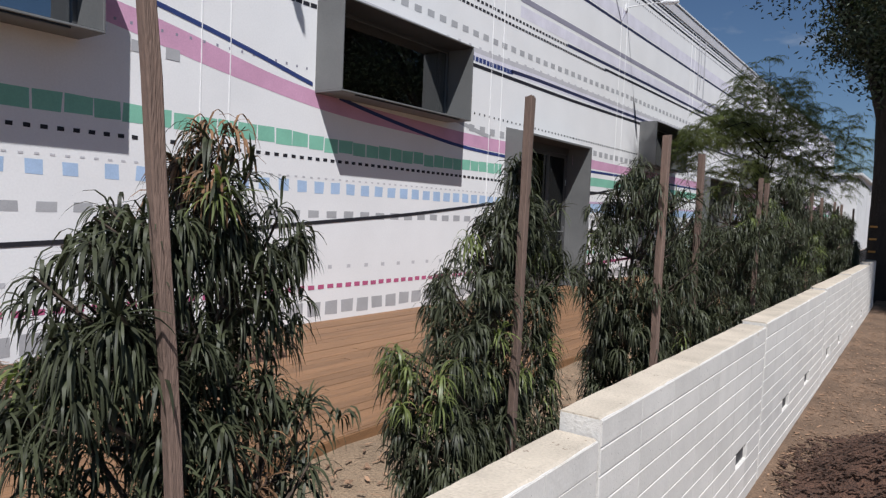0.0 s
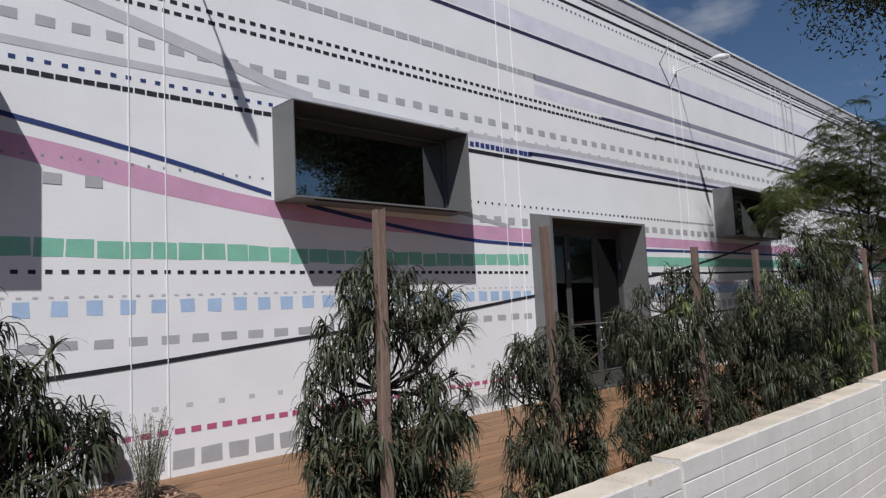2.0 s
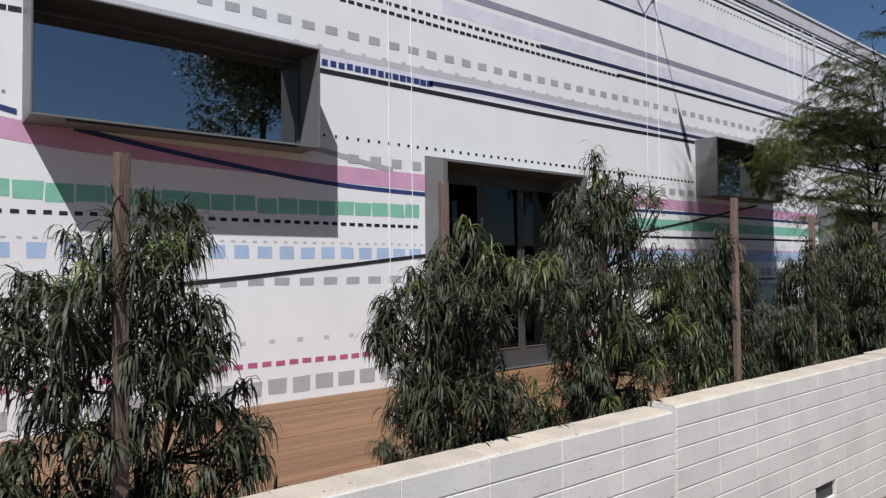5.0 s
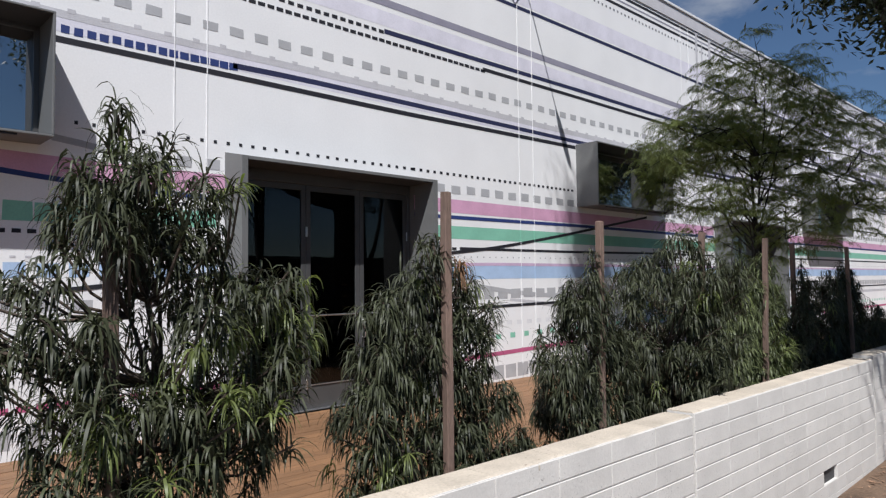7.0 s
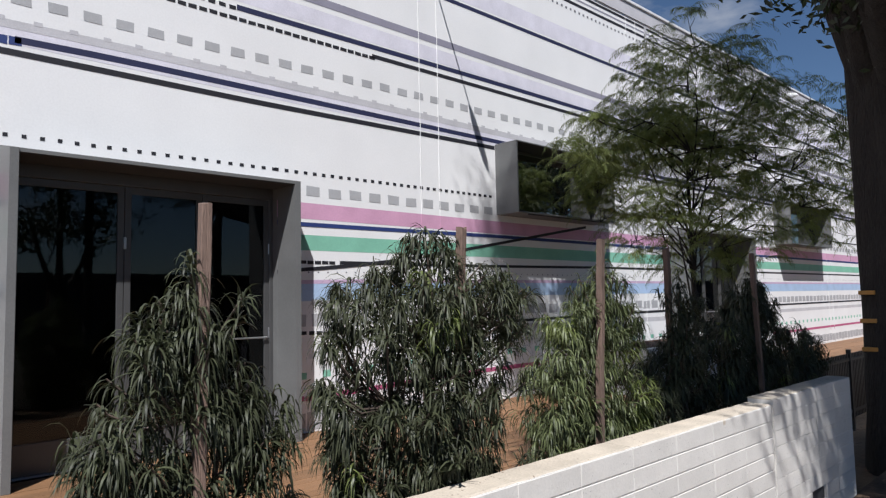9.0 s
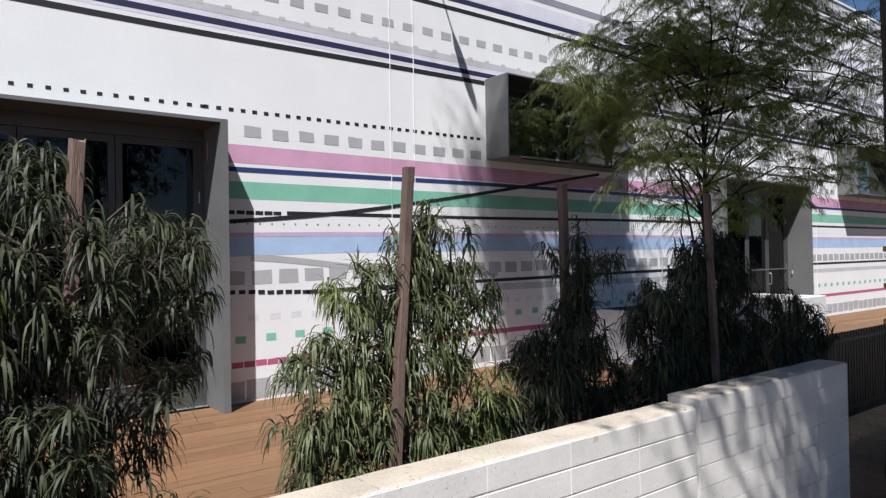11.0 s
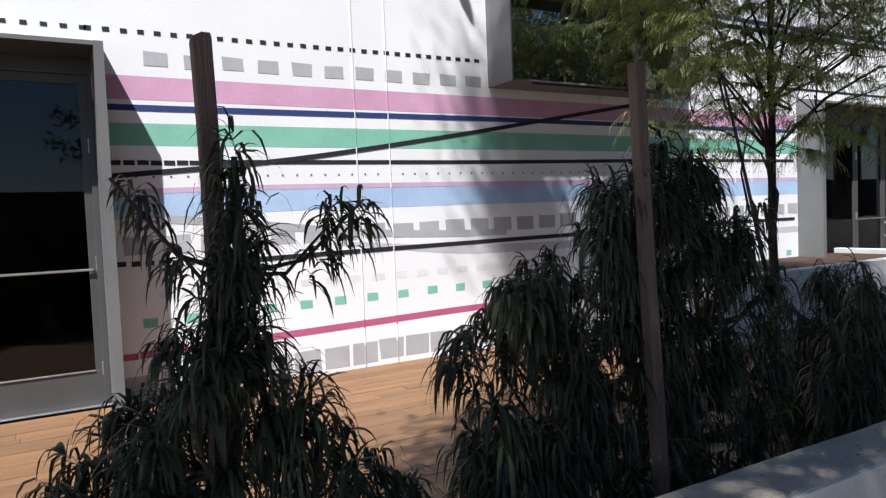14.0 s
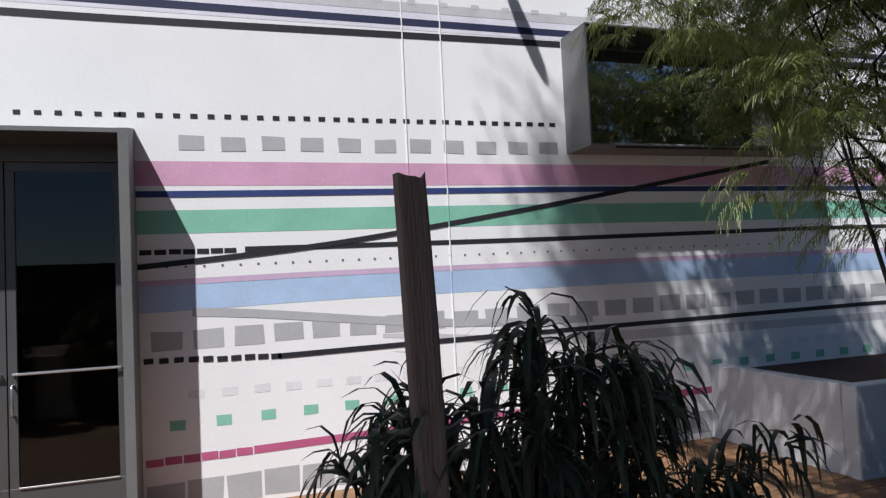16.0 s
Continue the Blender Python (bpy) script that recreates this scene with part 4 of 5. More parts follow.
weeping_shrub(111, 13.2, ((0.05, 12.8, 13.7), (0.87, 12.64, 13.80), (1.13, 12.54, 13.87), (1.30, 12.49, 13.74), (1.42, 12.66, 13.64), (1.62, 12.72, 13.67), (1.74, 12.88, 13.56), (1.85, 13.05, 13.44), (1.98, 13.2, 13.32)), 0.04, FRESH,
              fresh=((13.62, 1.12, 0.24), (13.05, 0.72, 0.16), (12.65, 1.28, 0.12), (12.8, 1.6, 0.10), (13.4, 1.4, 0.10)), arms=((13.5, 1.80, 2),), density=250, main_leaf=LEAF_OLIVE)
weeping_shrub(112, 14.2, ((0.05, 13.85, 14.6), (0.85, 13.63, 14.70), (1.05, 13.62, 14.70), (1.23, 13.66, 14.56), (1.37, 13.81, 14.42), (1.46, 14.0, 14.30), (1.52, 14.11, 14.26), (1.8, 14.10, 14.27), (1.90, 14.14, 14.23)), 0.03,
              "shaded weeping shrub with thin upright top and side arms", arms=((13.97, 1.76, 2), (14.46, 1.71, 4), (14.38, 1.66, 2), (14.08, 1.62, 2), (14.28, 1.6, 1)), leaf=0.125, width=0.0038, density=300)
weeping_shrub(113, 15.25, ((0.05, 14.75, 15.8), (1.2, 14.64, 15.95), (1.42, 14.63, 15.95), (1.52, 14.68, 15.88), (1.6, 15.0, 15.78), (1.73, 15.06, 15.72), (1.83, 15.18, 15.58), (1.92, 15.28, 15.40)), 0.03, SHADE, arms=((15.74, 1.64, 2), (15.56, 1.73, 2), (15.10, 1.69, 3)), leaf=0.135, width=0.0042, density=240)
weeping_shrub(114, 16.35, ((0.05, 15.9, 16.75), (1.2, 15.9, 16.8), (1.4, 16.05, 16.6), (1.5, 16.2, 16.4)), 0.1, SHADE, leaf=0.13)


# wooden stakes
# top place, height, and how far along the row the foot stands from the top
STAKES = [(-1.28, 0.635, 2.063, 0.15), (-1.28, 2.155, 2.09, -0.02), (-1.202, 3.50, 2.10, 0.0), (-1.315, 4.588, 2.099, 0.02), (-1.181, 5.816, 2.019, 0.0),
          (-1.388, 7.198, 2.058, 0.0), (-1.30, 8.19, 2.013, 0.03), (-1.302, 9.568, 2.118, 0.01), (-1.338, 10.815, 2.063, -0.02), (-1.30, 11.99, 2.043, -0.09),
          (-1.314, 13.123, 2.044, -0.15), (-1.47, 14.155, 2.046, 0.03), (-1.311, 15.184, 2.036, 0.10)]


def stake(x, y, h, foot, w, seed):
    """A sawn square stake with a chipped top and a drying crack."""
    rng = random.Random(seed)
    bm = bmesh.new()
    lx = rng.uniform(-0.02, 0.02)
    rings = []
    bow = rng.uniform(-0.012, 0.012)
    for j in range(13):
        f = j / 12
        z = -0.12 + (h + 0.12) * f
        ox, oy = lx * (1 - f) + rng.uniform(-.0015, .0015), foot * (1 - f) + bow * math.sin(f * math.pi) + rng.uniform(-.0015, .0015)
        q = w * rng.uniform(0.96, 1.04)
        ring = []
        for a, b in ((-1, -.82), (-.82, -1), (.82, -1), (1, -.82), (1, -.1), (.94, 0.0), (1, .1), (1, .82), (.82, 1), (-.82, 1), (-1, .82)):
            top = rng.uniform(-0.012, 0.004) if j == 12 else 0.0
            ring.append(bm.verts.new((ox + a * q, oy + b * q, z + top)))
        rings.append(ring)
    n = len(rings[0])
    for r, t in zip(rings, rings[1:]):
        for k in range(n):
            bm.faces.new((r[k], r[(k + 1) % n], t[(k + 1) % n], t[k]))
    bm.faces.new(rings[0][::-1])
    bm.faces.new(rings[-1])
    o = tagged(put_mesh("wooden_stake", bm, STAKE), "rough square redwood stake standing in the planting bed", "stake", "stakes along the bed")
    o.location = (x, y, 0.0)
    o.rotation_euler = (0, 0, rng.uniform(-0.25, 0.25))


for k, (x, y, h, foot) in enumerate(STAKES):
    stake(x, y, h, foot, {0: 0.0152, 1: 0.0152, 12: 0.0168}.get(k, 0.0185), 40 + k)


# feathery young tree in the deck planter
def feathery_tree(x, y, seed):
    rng = np.random.default_rng(seed)
    o = tagged(empty("feathery_tree", (x, y, 0)), "young tree with airy fern-like green foliage and slim trunks", "tree")
    wood = bmesh.new()

    def limb(p, d, length, r):
        pts, rad = [p], [r]
        q = p.copy()
        n = 5
        for j in range(n):
            d = d + rng.normal(0, 0.05, 3) + np.array([0, 0, 0.05])
            d /= np.linalg.norm(d)
            q = q + d * length / n
            pts.append(q.copy())
            rad.append(r * (1 - 0.62 * (j + 1) / n))
        add_tube(wood, pts, rad, 7, False)

    limb(np.array([0.0, 0, -0.1]), np.array([0.02, 0.0, 1.0]), 3.9, 0.05)
    limb(np.array([0.12, -0.12, -0.1]), np.array([0.12, -0.16, 1.0]), 2.9, 0.024)
    spine = [np.array([0.02 * k, -0.03 * k, 0.42 * k]) for k in range(3, 12)]
    tips = []
    for c, r, n in (((0.0, 0.3, 4.75), (1.3, 1.4, 1.25), 250), ((1.4, 0.5, 3.9), (0.95, 1.0, 0.9), 80), ((1.6, 0.9, 3.05), (0.8, 0.9, 0.7), 42), ((-2.08, 0.9, 3.65), (0.38, 0.66, 0.72), 66),
                    ((-1.1, 0.1, 4.2), (0.9, 0.9, 0.55), 60), ((-0.9, -1.0, 4.0), (0.7, 0.8, 0.4), 36), ((0.3, -0.2, 2.75), (1.3, 1.1, 0.85), 75), ((-0.9, 0.5, 2.9), (0.7, 0.8, 0.6), 26), ((0.0, 0.1, 3.55), (1.05, 1.05, 0.7), 70)):
        first, last = (0, 3) if c[2] < 3.0 else ((2, 6) if c[2] < 4.5 else (3, 8))
        limbs = []
        for b in range(4 if c[2] < 4.5 else 9):
            u = rng.normal(0, 1, 3)
            far = np.array(c) + u / np.linalg.norm(u) * np.array(r) * 0.75
            sag = rng.normal(0, 0.12, 3)
            root = spine[int(rng.integers(first, last + 1))]
            pts = [root + (far - root) * f + np.array([0, 0, 0.3 * math.sin(f * math.pi)]) + sag * math.sin(f * 5) for f in (0, 0.2, 0.4, 0.6, 0.8, 1.0)]
            add_tube(wood, pts, [0.015, 0.013, 0.010, 0.008, 0.005, 0.003], 5, False)
            limbs += pts[3:]
        for k in range(n):
            u = rng.normal(0, 1, 3)
            u /= np.linalg.norm(u)
            e = np.array(c) + u * np.array(r) * rng.uniform(0.1, 1.0) ** 0.45
            near = limbs + (spine if math.hypot(*c[:2]) < 0.6 else [])
            q = min(near, key=lambda w: np.linalg.norm(w - e) + 0.6 * max(0, w[2] - e[2] + 0.15))
            if k % 3 == 0:
                m1 = q + (e - q) * 0.3 + np.array([0, 0, 0.06]) + rng.normal(0, 0.04, 3)
                m2 = q + (e - q) * 0.65 + np.array([0, 0, 0.07]) + rng.normal(0, 0.05, 3)
                add_tube(wood, [q, m1, m2, e], [0.007, 0.006, 0.004, 0.003], 4, False)
            d = e - q
            tips.append((e, d / np.linalg.norm(d)))
    part("trunk", wood, BARK, o, smooth=True)
    V, Q = [], []
    for p, d in tips:
        for s in range(6):
            a = rng.uniform(0, math.tau)
            out = np.array([math.cos(a), math.sin(a), rng.uniform(-0.15, 0.7)]) + 0.5 * d
            out /= np.linalg.norm(out)
            L = rng.uniform(0.24, 0.50)
            q = p.copy()
            side = np.cross(out, (0, 0, 1.0))
            side /= max(1e-4, np.linalg.norm(side))
            for m in range(14):
                q = q + out * L / 14
                out = out + np.array([0, 0, -0.105])
                out /= np.linalg.norm(out)
                for sg in (-1, 1):
                    l = 0.088 * (1 - 0.45 * m / 14) * rng.uniform(0.45, 1.35)
                    e = q + side * sg * l * rng.uniform(0.35, 0.9) + out * l * rng.uniform(0.4, 1.0) + np.array([0, 0, -0.05 * rng.uniform(0.2, 1.6)])
                    w = out * 0.0052
                    b = len(V)
                    V += [q - w, q + w, e + w * 0.5, e - w * 0.5]
                    Q.append((b, b + 1, b + 2, b + 3))
    part("crown", fast_mesh("crown", V, Q, [FEATHER]), FEATHER, o)
    return o


feathery_tree(-3.85, 19.4, 7)


# large street tree
def broad_tree(x, y, seed, base_r, top, masses, label, leaf_mat, leaf=0.055, per_clump=46, group=""):
    """A fluted trunk, limbs that lead to the crown's leafy masses (centre, radii, clumps)."""
    rng = np.random.default_rng(seed)
    g0 = ground_z(y)
    o = tagged(empty("broad_tree", (x, y, g0)), label, "tree", group)
    wood = bmesh.new()
    sides, rings = 26, 14
    prev = None
    for j in range(rings):
        z = -0.2 + (top + 0.2) * j / (rings - 1)
        flare = base_r * (1 + 0.22 * math.exp(-max(z, 0) * 1.5))
        ring = []
        for k in range(sides):
            a = k * math.tau / sides
            r = flare * (1 + 0.06 * math.sin(a * 5 + z * 0.6) + 0.07 * noise.noise((math.cos(a) * 2, math.sin(a) * 2, z * 0.9 + seed)))
            ring.append(wood.verts.new((r * math.cos(a), r * math.sin(a), z)))
        if prev:
            for k in range(sides):
                wood.faces.new((prev[k], prev[(k + 1) % sides], ring[(k + 1) % sides], ring[k]))
        prev = ring
    wood.faces.new(prev)
    part("trunk", wood, BARK, o, smooth=True)
    V = []
    for (cx, cy, cz), (rx, ry, rz), n in masses:
        c = np.array([cx - x, cy - y, cz - g0])
        p0 = np.array([0.3 * base_r * np.sign(c[0]), 0.3 * base_r * np.sign(c[1]), top - 0.5])
        bend = rng.normal(0, 0.25, 3)
        limb = bmesh.new()
        pts = [p0 + (c - p0) * f + bend * math.sin(f * math.pi) for f in (0, 0.2, 0.4, 0.6, 0.8, 1.0)]
        r0 = max(0.16, base_r * 0.42)
        add_tube(limb, pts, [r0, r0 * 0.85, r0 * 0.7, r0 * 0.52, r0 * 0.36, r0 * 0.2], 10, False)
        ends = []
        for k in range(max(6, n // 9)):
            u = rng.normal(0, 1, 3)
            u /= np.linalg.norm(u)
            e = c + u * np.array([rx, ry, rz]) * rng.uniform(0.5, 0.95)
            q = pts[int(rng.integers(2, 6))]
            add_tube(limb, [q, (q + e) / 2 + rng.normal(0, 0.12, 3), e], [r0 * 0.22, r0 * 0.14, r0 * 0.05], 5, False)
            ends.append(e)
        part("limb", limb, BARK, o, smooth=True)
        for k in range(n):
            u = rng.normal(0, 1, 3)
            u /= np.linalg.norm(u)
            cc = c + u * np.array([rx, ry, rz]) * rng.uniform(0.15, 1.0) ** 0.5
            if k % 2:
                cc = cc * 0.45 + ends[k % len(ends)] * 0.55
            q = cc + rng.normal(0, 0.22, (per_clump, 3)) * np.array([1.1, 1.1, 0.8])
            u = rng.normal(0, 1, (per_clump, 3))
            u /= np.linalg.norm(u, axis=1, keepdims=True)
            v = np.cross(u, rng.normal(0, 1, (per_clump, 3)))
            v /= np.maximum(1e-4, np.linalg.norm(v, axis=1, keepdims=True))
            l, w = leaf * rng.uniform(0.7, 1.3, (per_clump, 1)), leaf * 0.34
            V.append(np.stack([q - u * l, q - v * w, q + u * l, q + v * w], axis=1))
    V = np.concatenate(V).reshape(-1, 3)
    Q = np.arange(len(V)).reshape(-1, 4)
    part("crown", fast_mesh("crown", V, Q, [leaf_mat]), leaf_mat, o)
    return o


# several crown masses are unseen, added to shade facade, deck, trunk and shrubs
broad_tree(-0.86, 17.6, 11, 0.35, 4.0, [
    ((-1.3, 17.5, 6.3), (1.2, 1.4, 1.6), 230), ((-2.4, 17.4, 8.3), (1.9, 1.7, 1.9), 260), ((0.05, 13.4, 7.7), (1.5, 1.7, 1.1), 220), ((0.6, 18.6, 7.8), (2.6, 2.4, 2.4), 200), ((0.65, 12.65, 7.0), (1.1, 1.9, 1.2), 330), ((2.8, 13.2, 7.0), (1.6, 2.0, 1.2), 190), ((-0.7, 17.0, 5.7), (0.8, 0.8, 0.9), 100), ((-0.7, 17.0, 4.9), (0.6, 0.6, 0.7), 60), ((0.7, 14.9, 5.6), (2.2, 1.6, 0.8), 250),
    ((0.7, 15.4, 7.4), (1.7, 1.6, 1.2), 260), ((1.8, 15.3, 7.8), (1.7, 1.4, 1.0), 200), ((-0.9, 12.6, 14.4), (0.5, 0.5, 1.5), 75), ((1.9, 15.0, 6.2), (1.3, 1.2, 0.8), 220), ((0.4, 14.8, 5.2), (1.3, 1.6, 0.6), 220), ((0.8, 16.4, 11.6), (2.8, 2.6, 2.6), 260), ((4.6, 14.1, 7.6), (2.0, 3.0, 1.6), 160), ((0.98, 11.4, 7.0), (0.26, 0.34, 0.5), 60)],
    "large dark street tree with thick trunk, crown extended by unseen shade masses", BIGLEAF, leaf=0.065)
tape = tagged(empty("orange_strap", (-1.09, 17.31, 1.44)), "short orange straps nailed to the dark tree trunk", "strap")
for z in (-0.27, 0.0, 0.27):
    part("strap", box(-0.07, -0.04, z - 0.02, 0.07, 0.02, z + 0.02, 0.004), TAPE, tape)
broad_tree(1.1, 29.0, 31, 0.5, 3.6, [((0.4, 28.0, 6.2), (2.6, 2.6, 1.6), 150), ((1.6, 30.2, 7.6), (2.8, 2.8, 2.0), 160), ((1.2, 27.0, 8.8), (2.4, 2.6, 1.8), 130), ((1.4, 32.5, 6.0), (2.4, 2.4, 1.8), 150)],
           "dark street tree further along the sidewalk, darkening the window reflections", BIGLEAF, leaf=0.09)
# unseen tree added so that the third window reflects less bright sky
broad_tree(1.1, 40.0, 33, 0.45, 3.4, [((1.0, 38.5, 6.4), (3.0, 3.0, 2.2), 170), ((1.4, 42.5, 7.4), (3.0, 3.0, 2.4), 150)],
           "dark street tree further along the sidewalk, darkening the window reflections", BIGLEAF, leaf=0.11)
# trees over the road, mirrored in the glass
for tx, ty, sd, up in ((16.0, 17.8, 24, 1.0), (16.0, 24.5, 21, 1.5), (16.0, 31.0, 22, 1.45), (16.0, 36.5, 25, 1.6), (16.6, 39.3, 27, 1.55), (16.0, 42.0, 23, 1.6)):
    broad_tree(tx, ty, sd, 0.32, 2.6, [((tx - 1.2, ty - 1.5, 5.5 * up), (2.2, 2.4, 2.0 * up), int(45 * up)), ((tx + 0.6, ty + 1.4, 6.3 * up), (2.4, 2.6, 2.4 * up), int(45 * up)), ((tx, ty, 8.5 * up), (2.2, 2.2, 1.8 * up), int(40 * up))],
               "broad green tree across the street", BIGLEAF, leaf=0.13, per_clump=40, group="street trees")


def utility_pole(x, y, h):
    o = tagged(empty("utility_pole", (x, y, ground_z(y))), "dark timber utility pole with a crossarm across the street", "utility pole")
    bm = bmesh.new()
    add_tube(bm, [(0, 0, -0.3), (0, 0, h * 0.5), (0, 0, h)], [0.17, 0.15, 0.12], 12)
    part("pole", bm, BARK, o, smooth=True)
    part("crossarm", box(-0.07, -0.75, h - 0.55, 0.07, 0.75, h - 0.40, 0.01), BARK, o)
    for dy in (-0.66, -0.3, 0.3, 0.66):
        bm = bmesh.new()
        add_tube(bm, [(0, dy, h - 0.40), (0, dy, h - 0.32), (0, dy, h - 0.22)], [0.03, 0.055, 0.03], 8)
        part("insulator", bm, DARK_FILL, o)


utility_pole(14.3, 18.36, 10.45)

# plain frontage that closes the far side of the street
frontage = tagged(empty("street_frontage"), "plain dark grey low frontage across the street", "building", kind="structure")
part("wall", box(21, -60, -0.4, 21.3, 110, 3.4), ROOM, frontage)

# raised planter against the facade
planter = tagged(empty("raised_planter"), "pale cement rendered planter box with dark soil", "planter")
px0, px1, py0, py1, pt = FX + 0.004, -4.98, 20.0, 25.42, 0.86
part("front_wall", box(px1 - 0.15, py0, DECK_Z - 0.1, px1, py1, pt, 0.01), RENDER, planter)
part("end_wall", box(px0, py0 + 0.002, DECK_Z - 0.1, px1 - 0.152, py0 + 0.15, pt - 0.002, 0.01), RENDER, planter)
part("end_wall", box(px0, py1 - 0.15, DECK_Z - 0.1, px1 - 0.152, py1 - 0.002, pt - 0.002, 0.01), RENDER, planter)
part("soil", box(px0, py0 + 0.152, DECK_Z - 0.1, px1 - 0.152, py1 - 0.152, pt - 0.08), MULCH, planter)

# made-up black pickets stand in for the shaded ground past the wall's end
fence = tagged(empty("shade_pickets"), "made-up black pickets standing in for shaded ground beside the tree", "fence")
fz = ground_z(20)
for z in (0.22, 0.86):
    part("rail", box(-1.925, 16.75, z, -1.895, 31.0, z + 0.035, 0.003), BLACK_METAL, fence)
y = 16.8
while y < 31:
    part("picket", box(-1.918, y, fz + 0.02, -1.902, y + 0.034, 0.95), BLACK_METAL, fence)
    y += 0.062
for y in (16.75, 19.5, 22.3, 25.1, 28.0, 31.0):
    part("post", box(-1.935, y - 0.03, fz - 0.2, -1.885, y + 0.02, 1.0, 0.003), BLACK_METAL, fence)

# plain walls further along the sidewalk
far_wall = tagged(empty("far_wall"), "low white block wall further along the sidewalk", "wall", kind="structure")
for k in range(5):
    part("panel", box(WALL_X - 0.16, 33 + 4 * k, -0.3, WALL_X, 36.98 + 4 * k, 1.02 + 0.05 * k, 0.006), FAR, far_wall)
neighbour = tagged(empty("neighbour_building"), "plain white low building beyond the painted one", "building", kind="structure")
part("wall", box(-30, 68, -0.4, -5.5, 90, 6.2), FAR, neighbour)
part("roof", box(-30.3, 67.7, 6.2, -5.2, 90.3, 6.4), LAMPWHITE, neighbour)

# ---- block wall ----
block_wall = tagged(empty("block_wall"), "low white painted concrete block retaining wall with bare buff top", "wall", kind="structure")
PANELS = [(-8.2, -4.8, 0.774), (-4.8, -1.45, 0.824), (-1.45, 2.12, 0.889), (2.12, 5.004, 0.956), (5.004, 8.247, 0.977), (8.247, 11.04, 0.997), (11.04, 14.42, 1.009), (14.42, 16.03, 1.04)]
BH, BW = 0.101, 0.404
xin = WALL_X - WALL_T


def block_mesh(name, w, h):
    bm = box(-0.006, 0.0012, 0.0035, 0.0, w - 0.0012, h - 0.0035)
    bmesh.ops.bevel(bm, geom=[e for e in bm.edges if all(abs(v.co.x) < 1e-6 for v in e.verts)], offset=0.002, segments=1, affect='EDGES')
    me = bpy.data.meshes.new(name)
    bm.to_mesh(me)
    bm.free()
    me.materials.append(BLOCK)
    return me


BLOCK_MESH = {}


def block_piece(y, z, w, h, parent):
    key = (round(w, 3), round(h, 3))
    if key not in BLOCK_MESH:
        BLOCK_MESH[key] = block_mesh("block", *key)
    ob = new("block", BLOCK_MESH[key])
    ob.parent = parent
    ob.location = (WALL_X, y, z)
    return ob


WEEPS = (-3.2, -1.9, 0.6, 3.1, 4.45, 6.02, 7.17, 8.75, 9.93, 11.6, 13.2, 15.2)
joined = bmesh.new()
made = 0


def weep_z(y):
    return 0.17 + 0.0085 * y


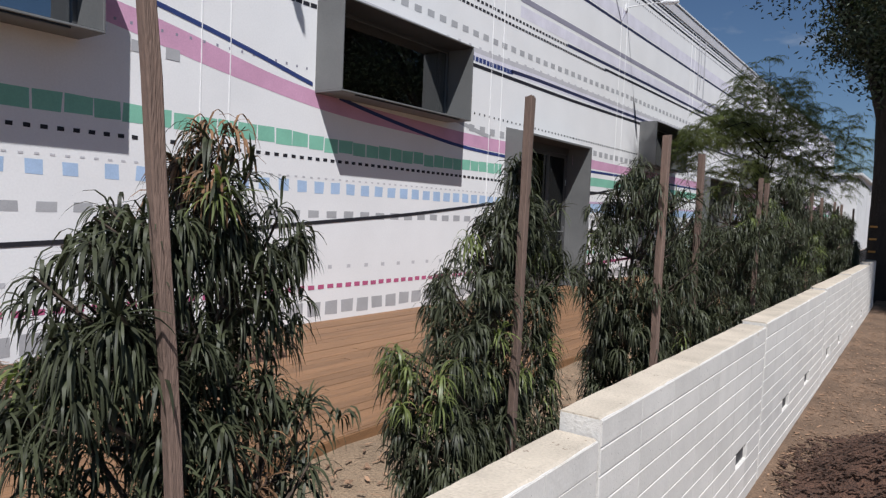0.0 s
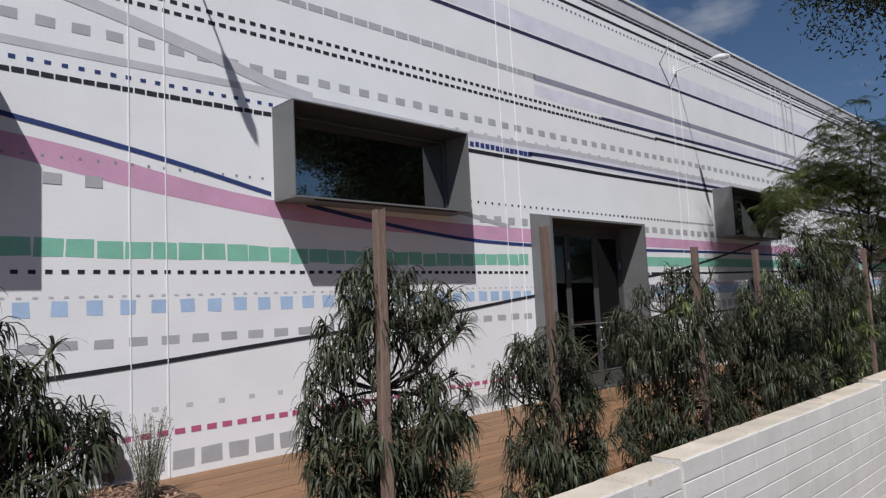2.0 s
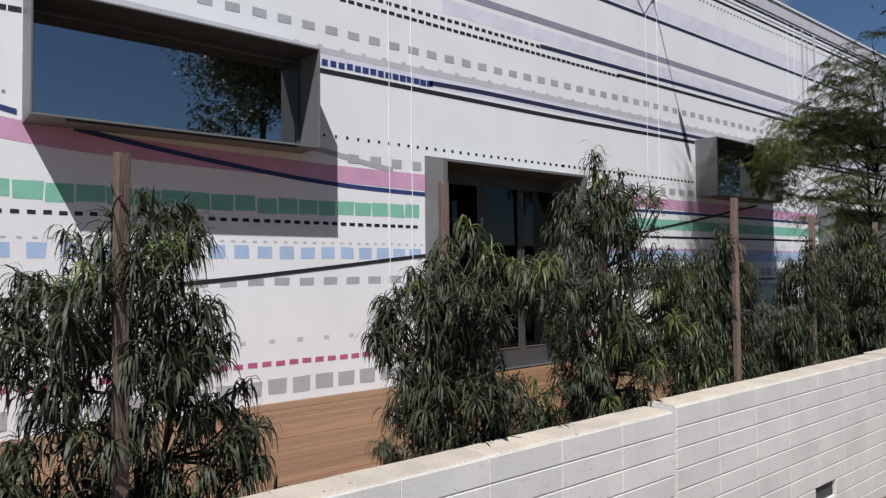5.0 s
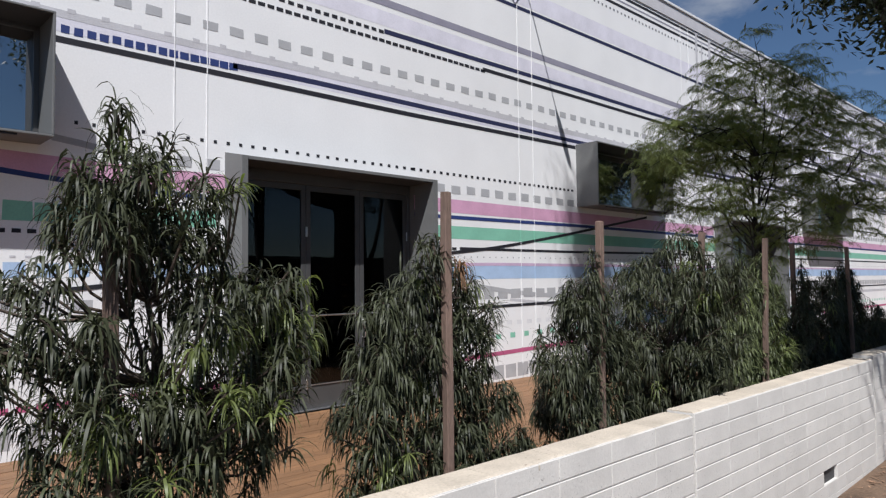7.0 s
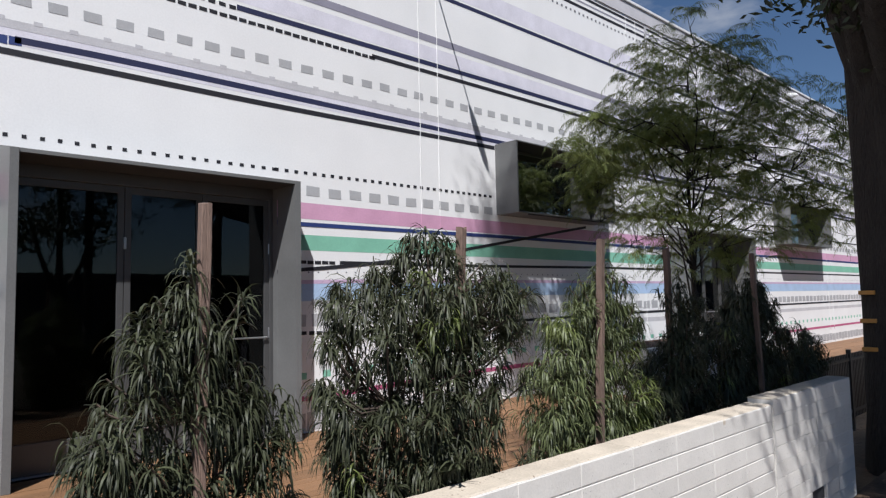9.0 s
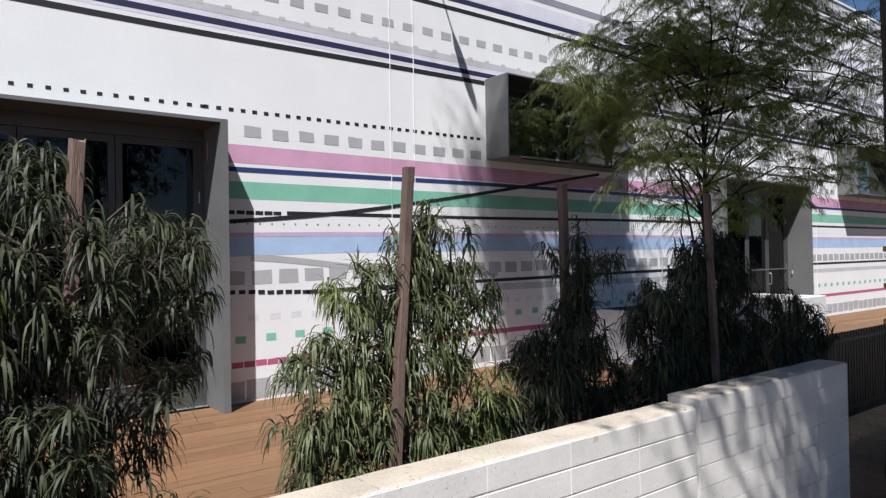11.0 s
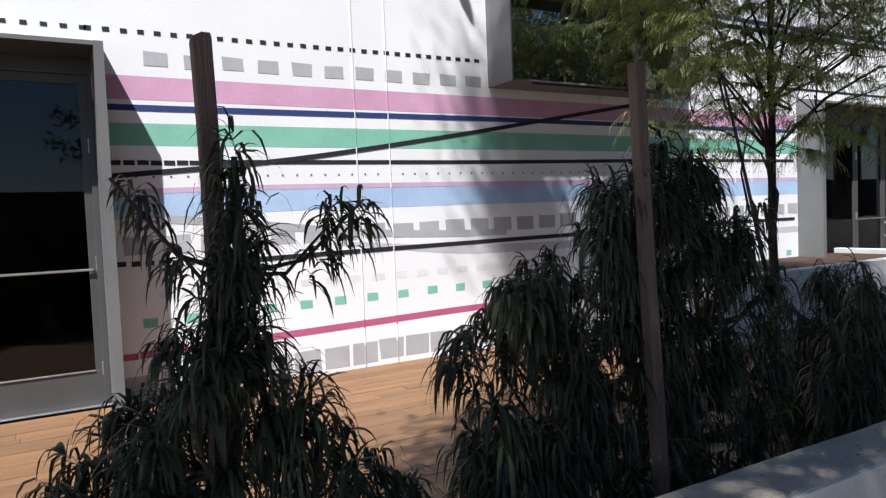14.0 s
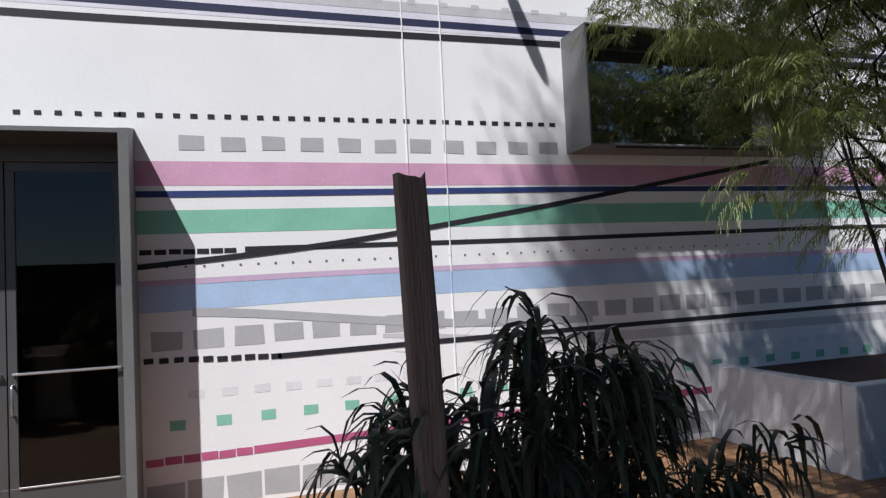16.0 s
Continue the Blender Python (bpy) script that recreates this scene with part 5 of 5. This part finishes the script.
for pi, (y0, y1, top) in enumerate(PANELS):
    base = ground_z((y0 + y1) / 2) - 0.25
    core = box(xin, y0 + 0.012, base, WALL_X - 0.10, y1 - 0.012, top - 0.006)
    inside = [w for w in WEEPS if y0 + 0.2 < w < y1 - 0.2]
    zc = top - 0.005
    while zc - BH > weep_z((y0 + y1) / 2) - BH / 2:
        zc -= BH
    hz0, hz1 = zc - BH, zc
    fx0, fx1 = WALL_X - 0.1005, WALL_X - 0.0035
    add_box(core, fx0, y0 + 0.012, hz1, fx1, y1 - 0.012, top - 0.006)
    add_box(core, fx0, y0 + 0.012, base, fx1, y1 - 0.012, hz0)
    ya = y0 + 0.012
    for w in inside + [None]:
        yb = y1 - 0.012 if w is None else w - 0.15
        add_box(core, fx0, ya, hz0, fx1, yb, hz1)
        ya = None if w is None else w + 0.15
    part("panel_core", core, MORTAR, block_wall)
    # a dark plate in each weep opening stands in for its deep shade
    for w in inside:
        part("drain_shade_plate", box(WALL_X - 0.0995, w - 0.1495, hz0 + 0.0005, WALL_X - 0.022, w + 0.1495, hz1 - 0.0005), DARK_FILL, block_wall, "dark plate standing in for the shade inside a drain opening")
    # cap
    n = max(1, round((y1 - y0) / 0.404))
    L = (y1 - y0 - 0.024) / n
    for k in range(n):
        ya, yb = y0 + 0.012 + k * L + 0.001, y0 + 0.012 + (k + 1) * L - 0.001
        cb = bmesh.new()
        secs = []
        for m in range(7):
            yy = ya + (yb - ya) * m / 6
            n1, n2, n3 = noise.noise((yy * 9, 1.3, 0.0)), noise.noise((yy * 23, 4.1, 0.0)), noise.noise((yy * 9, 8.2, 0.0))
            xo, xi, zt = WALL_X - 0.004 + 0.005 * n1 + 0.004 * n2, xin - 0.006 + 0.004 * n3, top + 0.003 * n2
            secs.append([cb.verts.new(q) for q in ((xi, yy, top - 0.006), (xi, yy, zt - 0.004), (xi + 0.006, yy, zt), (xo - 0.012 - 0.006 * abs(n2), yy, zt), (xo, yy, zt - 0.008 - 0.006 * abs(n1)), (xo, yy, top - 0.030 - 0.010 * n2), (WALL_X - 0.008, yy, top - 0.030 - 0.010 * n2))])
        for sa, sb in zip(secs, secs[1:]):
            for m in range(6):
                cb.faces.new((sa[m], sb[m], sb[m + 1], sa[m + 1]))
        cb.faces.new(secs[0])
        cb.faces.new(secs[-1][::-1])
        bmesh.ops.recalc_face_normals(cb, faces=cb.faces[:])
        part("cap_block", cb, CAP, block_wall)
    z = top - 0.005
    row = 0
    while z > base:
        h = BH
        z -= h
        for k in range(n):
            yy = y0 + 0.012 + k * L
            if z < ground_z(yy) - 0.12:
                continue
            hole = [w for w in inside if yy - 0.15 < w < yy + L + 0.15] if abs(z - hz0) < 0.01 else []
            near = 1.9 < yy < 16.5
            if hole:
                # part of the block is left out as a weep opening
                w = hole[0]
                if w - 0.15 - yy > 0.03:
                    block_piece(yy, z, w - 0.15 - yy, h, block_wall)
                if yy + L - (w + 0.15) > 0.03:
                    block_piece(w + 0.15, z, yy + L - (w + 0.15), h, block_wall)
                continue
            if near and made < 300:
                block_piece(yy, z, L, h, block_wall)
                made += 1
            else:
                add_box(joined, WALL_X - 0.006, yy + 0.0015, z + 0.0035, WALL_X, yy + L - 0.0015, z + h - 0.0035)
        row += 1
jb = part("far_blocks", joined, BLOCK_J, block_wall)
jb["kind"] = "stuff"

# ---- deck ----
deck = tagged(empty("deck"), "weathered reddish brown plank deck along the building", "deck", kind="structure")
part("deck_edge", box(-3.275, Y_START, -0.15, -3.235, 46, DECK_Z - 0.004, 0.004), PLANK_J, deck, "dark timber edge board")
part("joists", box(FX + 0.002, Y_START, -0.2, -3.28, 46, DECK_Z - 0.03), BLACK_METAL, deck)
PW = 0.14
rngd = random.Random(77)
far_planks = bmesh.new()
npl = 0
k = 0
x = FX + 0.004
while x < -3.26:
    x1 = min(x + PW - 0.0045, -3.24)
    y = Y_START + rngd.uniform(0, 3)
    while y < 46:
        ln = rngd.uniform(3.2, 4.9)
        y1 = min(y + ln, 46)
        stop = y1
        a = y
        if x < -5.42 and a < 4.75:
            a = max(a, 4.75)
        if stop - a > 0.2:
            zt = DECK_Z + rngd.uniform(-0.002, 0.002)
            if stop > -1 and a < 24 and npl < 300:
                part("plank", box(x, a + 0.002, DECK_Z - 0.028, x1, stop - 0.002, zt), PLANK, deck)
                npl += 1
            else:
                add_box(far_planks, x, a + 0.002, DECK_Z - 0.028, x1, stop - 0.002, zt)
        y = y1
    x += PW
fp = part("far_planks", far_planks, PLANK_J, deck)
fp["kind"] = "stuff"


# ---- small things by the mulch bed ----
def wall_disc(y, z):
    o = tagged(empty("wall_vent", (FX, y, z)), "round dark bronze metal vent cover on the painted wall", "vent")
    bm = bmesh.new()
    add_tube(bm, [(0.0, 0, 0), (0.10, 0, 0), (0.125, 0, 0), (0.13, 0, 0)], [0.155, 0.155, 0.145, 0.12], 28)
    part("cover", bm, ALU, o, smooth=False)
    bm = bmesh.new()
    add_tube(bm, [(0.0, 0.0, -0.2), (0.06, 0, -0.2), (0.075, 0, -0.2)], [0.07, 0.07, 0.06], 18)
    part("outlet", bm, ALU, o)
    return o


wall_disc(4.31, 0.42)


def black_pot(x, y):
    o = tagged(empty("black_pot", (x, y, 0.12)), "small black plastic nursery pot on bark mulch", "pot")
    bm = bmesh.new()
    add_tube(bm, [(0, 0, -0.02), (0, 0, 0.15), (0, 0, 0.152), (0, 0, 0.17)], [0.06, 0.078, 0.088, 0.088], 18)
    part("body", bm, BLACK_METAL, o)
    return o


black_pot(-6.30, 3.86)


def wispy_bush(x, y, h, r, n, seed):
    rng = np.random.default_rng(seed)
    o = tagged(empty("wispy_bush", (x, y, 0.10)), "wispy grey-green bush with upright twigs in bark mulch", "bush", "bushes in the mulch bed")
    wood = bmesh.new()
    V, Q = [], []
    for k in range(n):
        a = rng.uniform(0, math.tau)
        d = np.array([math.cos(a) * r * rng.uniform(0.1, 1), math.sin(a) * r * rng.uniform(0.1, 1), h * rng.uniform(0.55, 1.0)])
        p0 = np.array([rng.normal(0, 0.05), rng.normal(0, 0.05), -0.03])
        m = p0 + d * 0.5 + np.array([0, 0, 0.05])
        add_tube(wood, [p0, m, p0 + d], [0.004, 0.003, 0.0015], 3, False)
        for j in range(46):
            f = rng.uniform(0.15, 1.0)
            q = p0 + d * f
            u = rng.normal(0, 1, 3) + np.array([0, 0, 0.9])
            u /= np.linalg.norm(u)
            v = np.cross(u, rng.normal(0, 1, 3))
            v /= max(1e-4, np.linalg.norm(v))
            l = rng.uniform(0.02, 0.045)
            b = len(V)
            V += [q, q + u * l * 0.5 - v * 0.0035, q + u * l, q + u * l * 0.5 + v * 0.0035]
            Q.append((b, b + 1, b + 2, b + 3))
    part("twig_work", wood, TWIG, o)
    part("foliage", fast_mesh("foliage", V, Q, [SAGE]), SAGE, o)
    return o


wispy_bush(-5.95, 4.42, 0.88, 0.30, 48, 61)
wispy_bush(-5.85, 3.25, 0.75, 0.34, 60, 62)
wispy_bush(-5.9, 1.7, 0.7, 0.30, 50, 63)


# yellow bloom low beside a shrub, and grass at the edge of the deck
def yellow_flower(x, y, h):
    o = tagged(empty("yellow_flower", (x, y, 0.0)), "small yellow flower on a thin green stem in the bed", "flower")
    bm = bmesh.new()
    add_tube(bm, [(0, 0, -0.03), (0.01, 0.005, h * 0.5), (0.0, 0.02, h)], [0.003, 0.0025, 0.002], 5)
    part("stem", bm, SAGE, o)
    for k in range(7):
        a = k * math.tau / 7
        bm = bmesh.new()
        c, sn = math.cos(a), math.sin(a)
        pts = [(0.004, 0.0, 0.0), (0.015, 0.008, 0.006), (0.030, 0.0, 0.002), (0.015, -0.008, 0.006)]
        vs = [bm.verts.new((q[0] * c - q[1] * sn, 0.02 + q[0] * sn + q[1] * c, h + q[2])) for q in pts]
        bm.faces.new(vs)
        part("petal", bm, PETAL, o, "yellow petal")


PETAL = material("yellow_petal", (0.75, 0.48, 0.03), 0.6, 0.85, 20, 90, 0)
yellow_flower(-2.29, 3.88, 0.27)
wispy_bush(-3.95, 5.92, 0.34, 0.14, 60, 71)
wispy_bush(-3.90, 6.47, 0.28, 0.12, 50, 72)
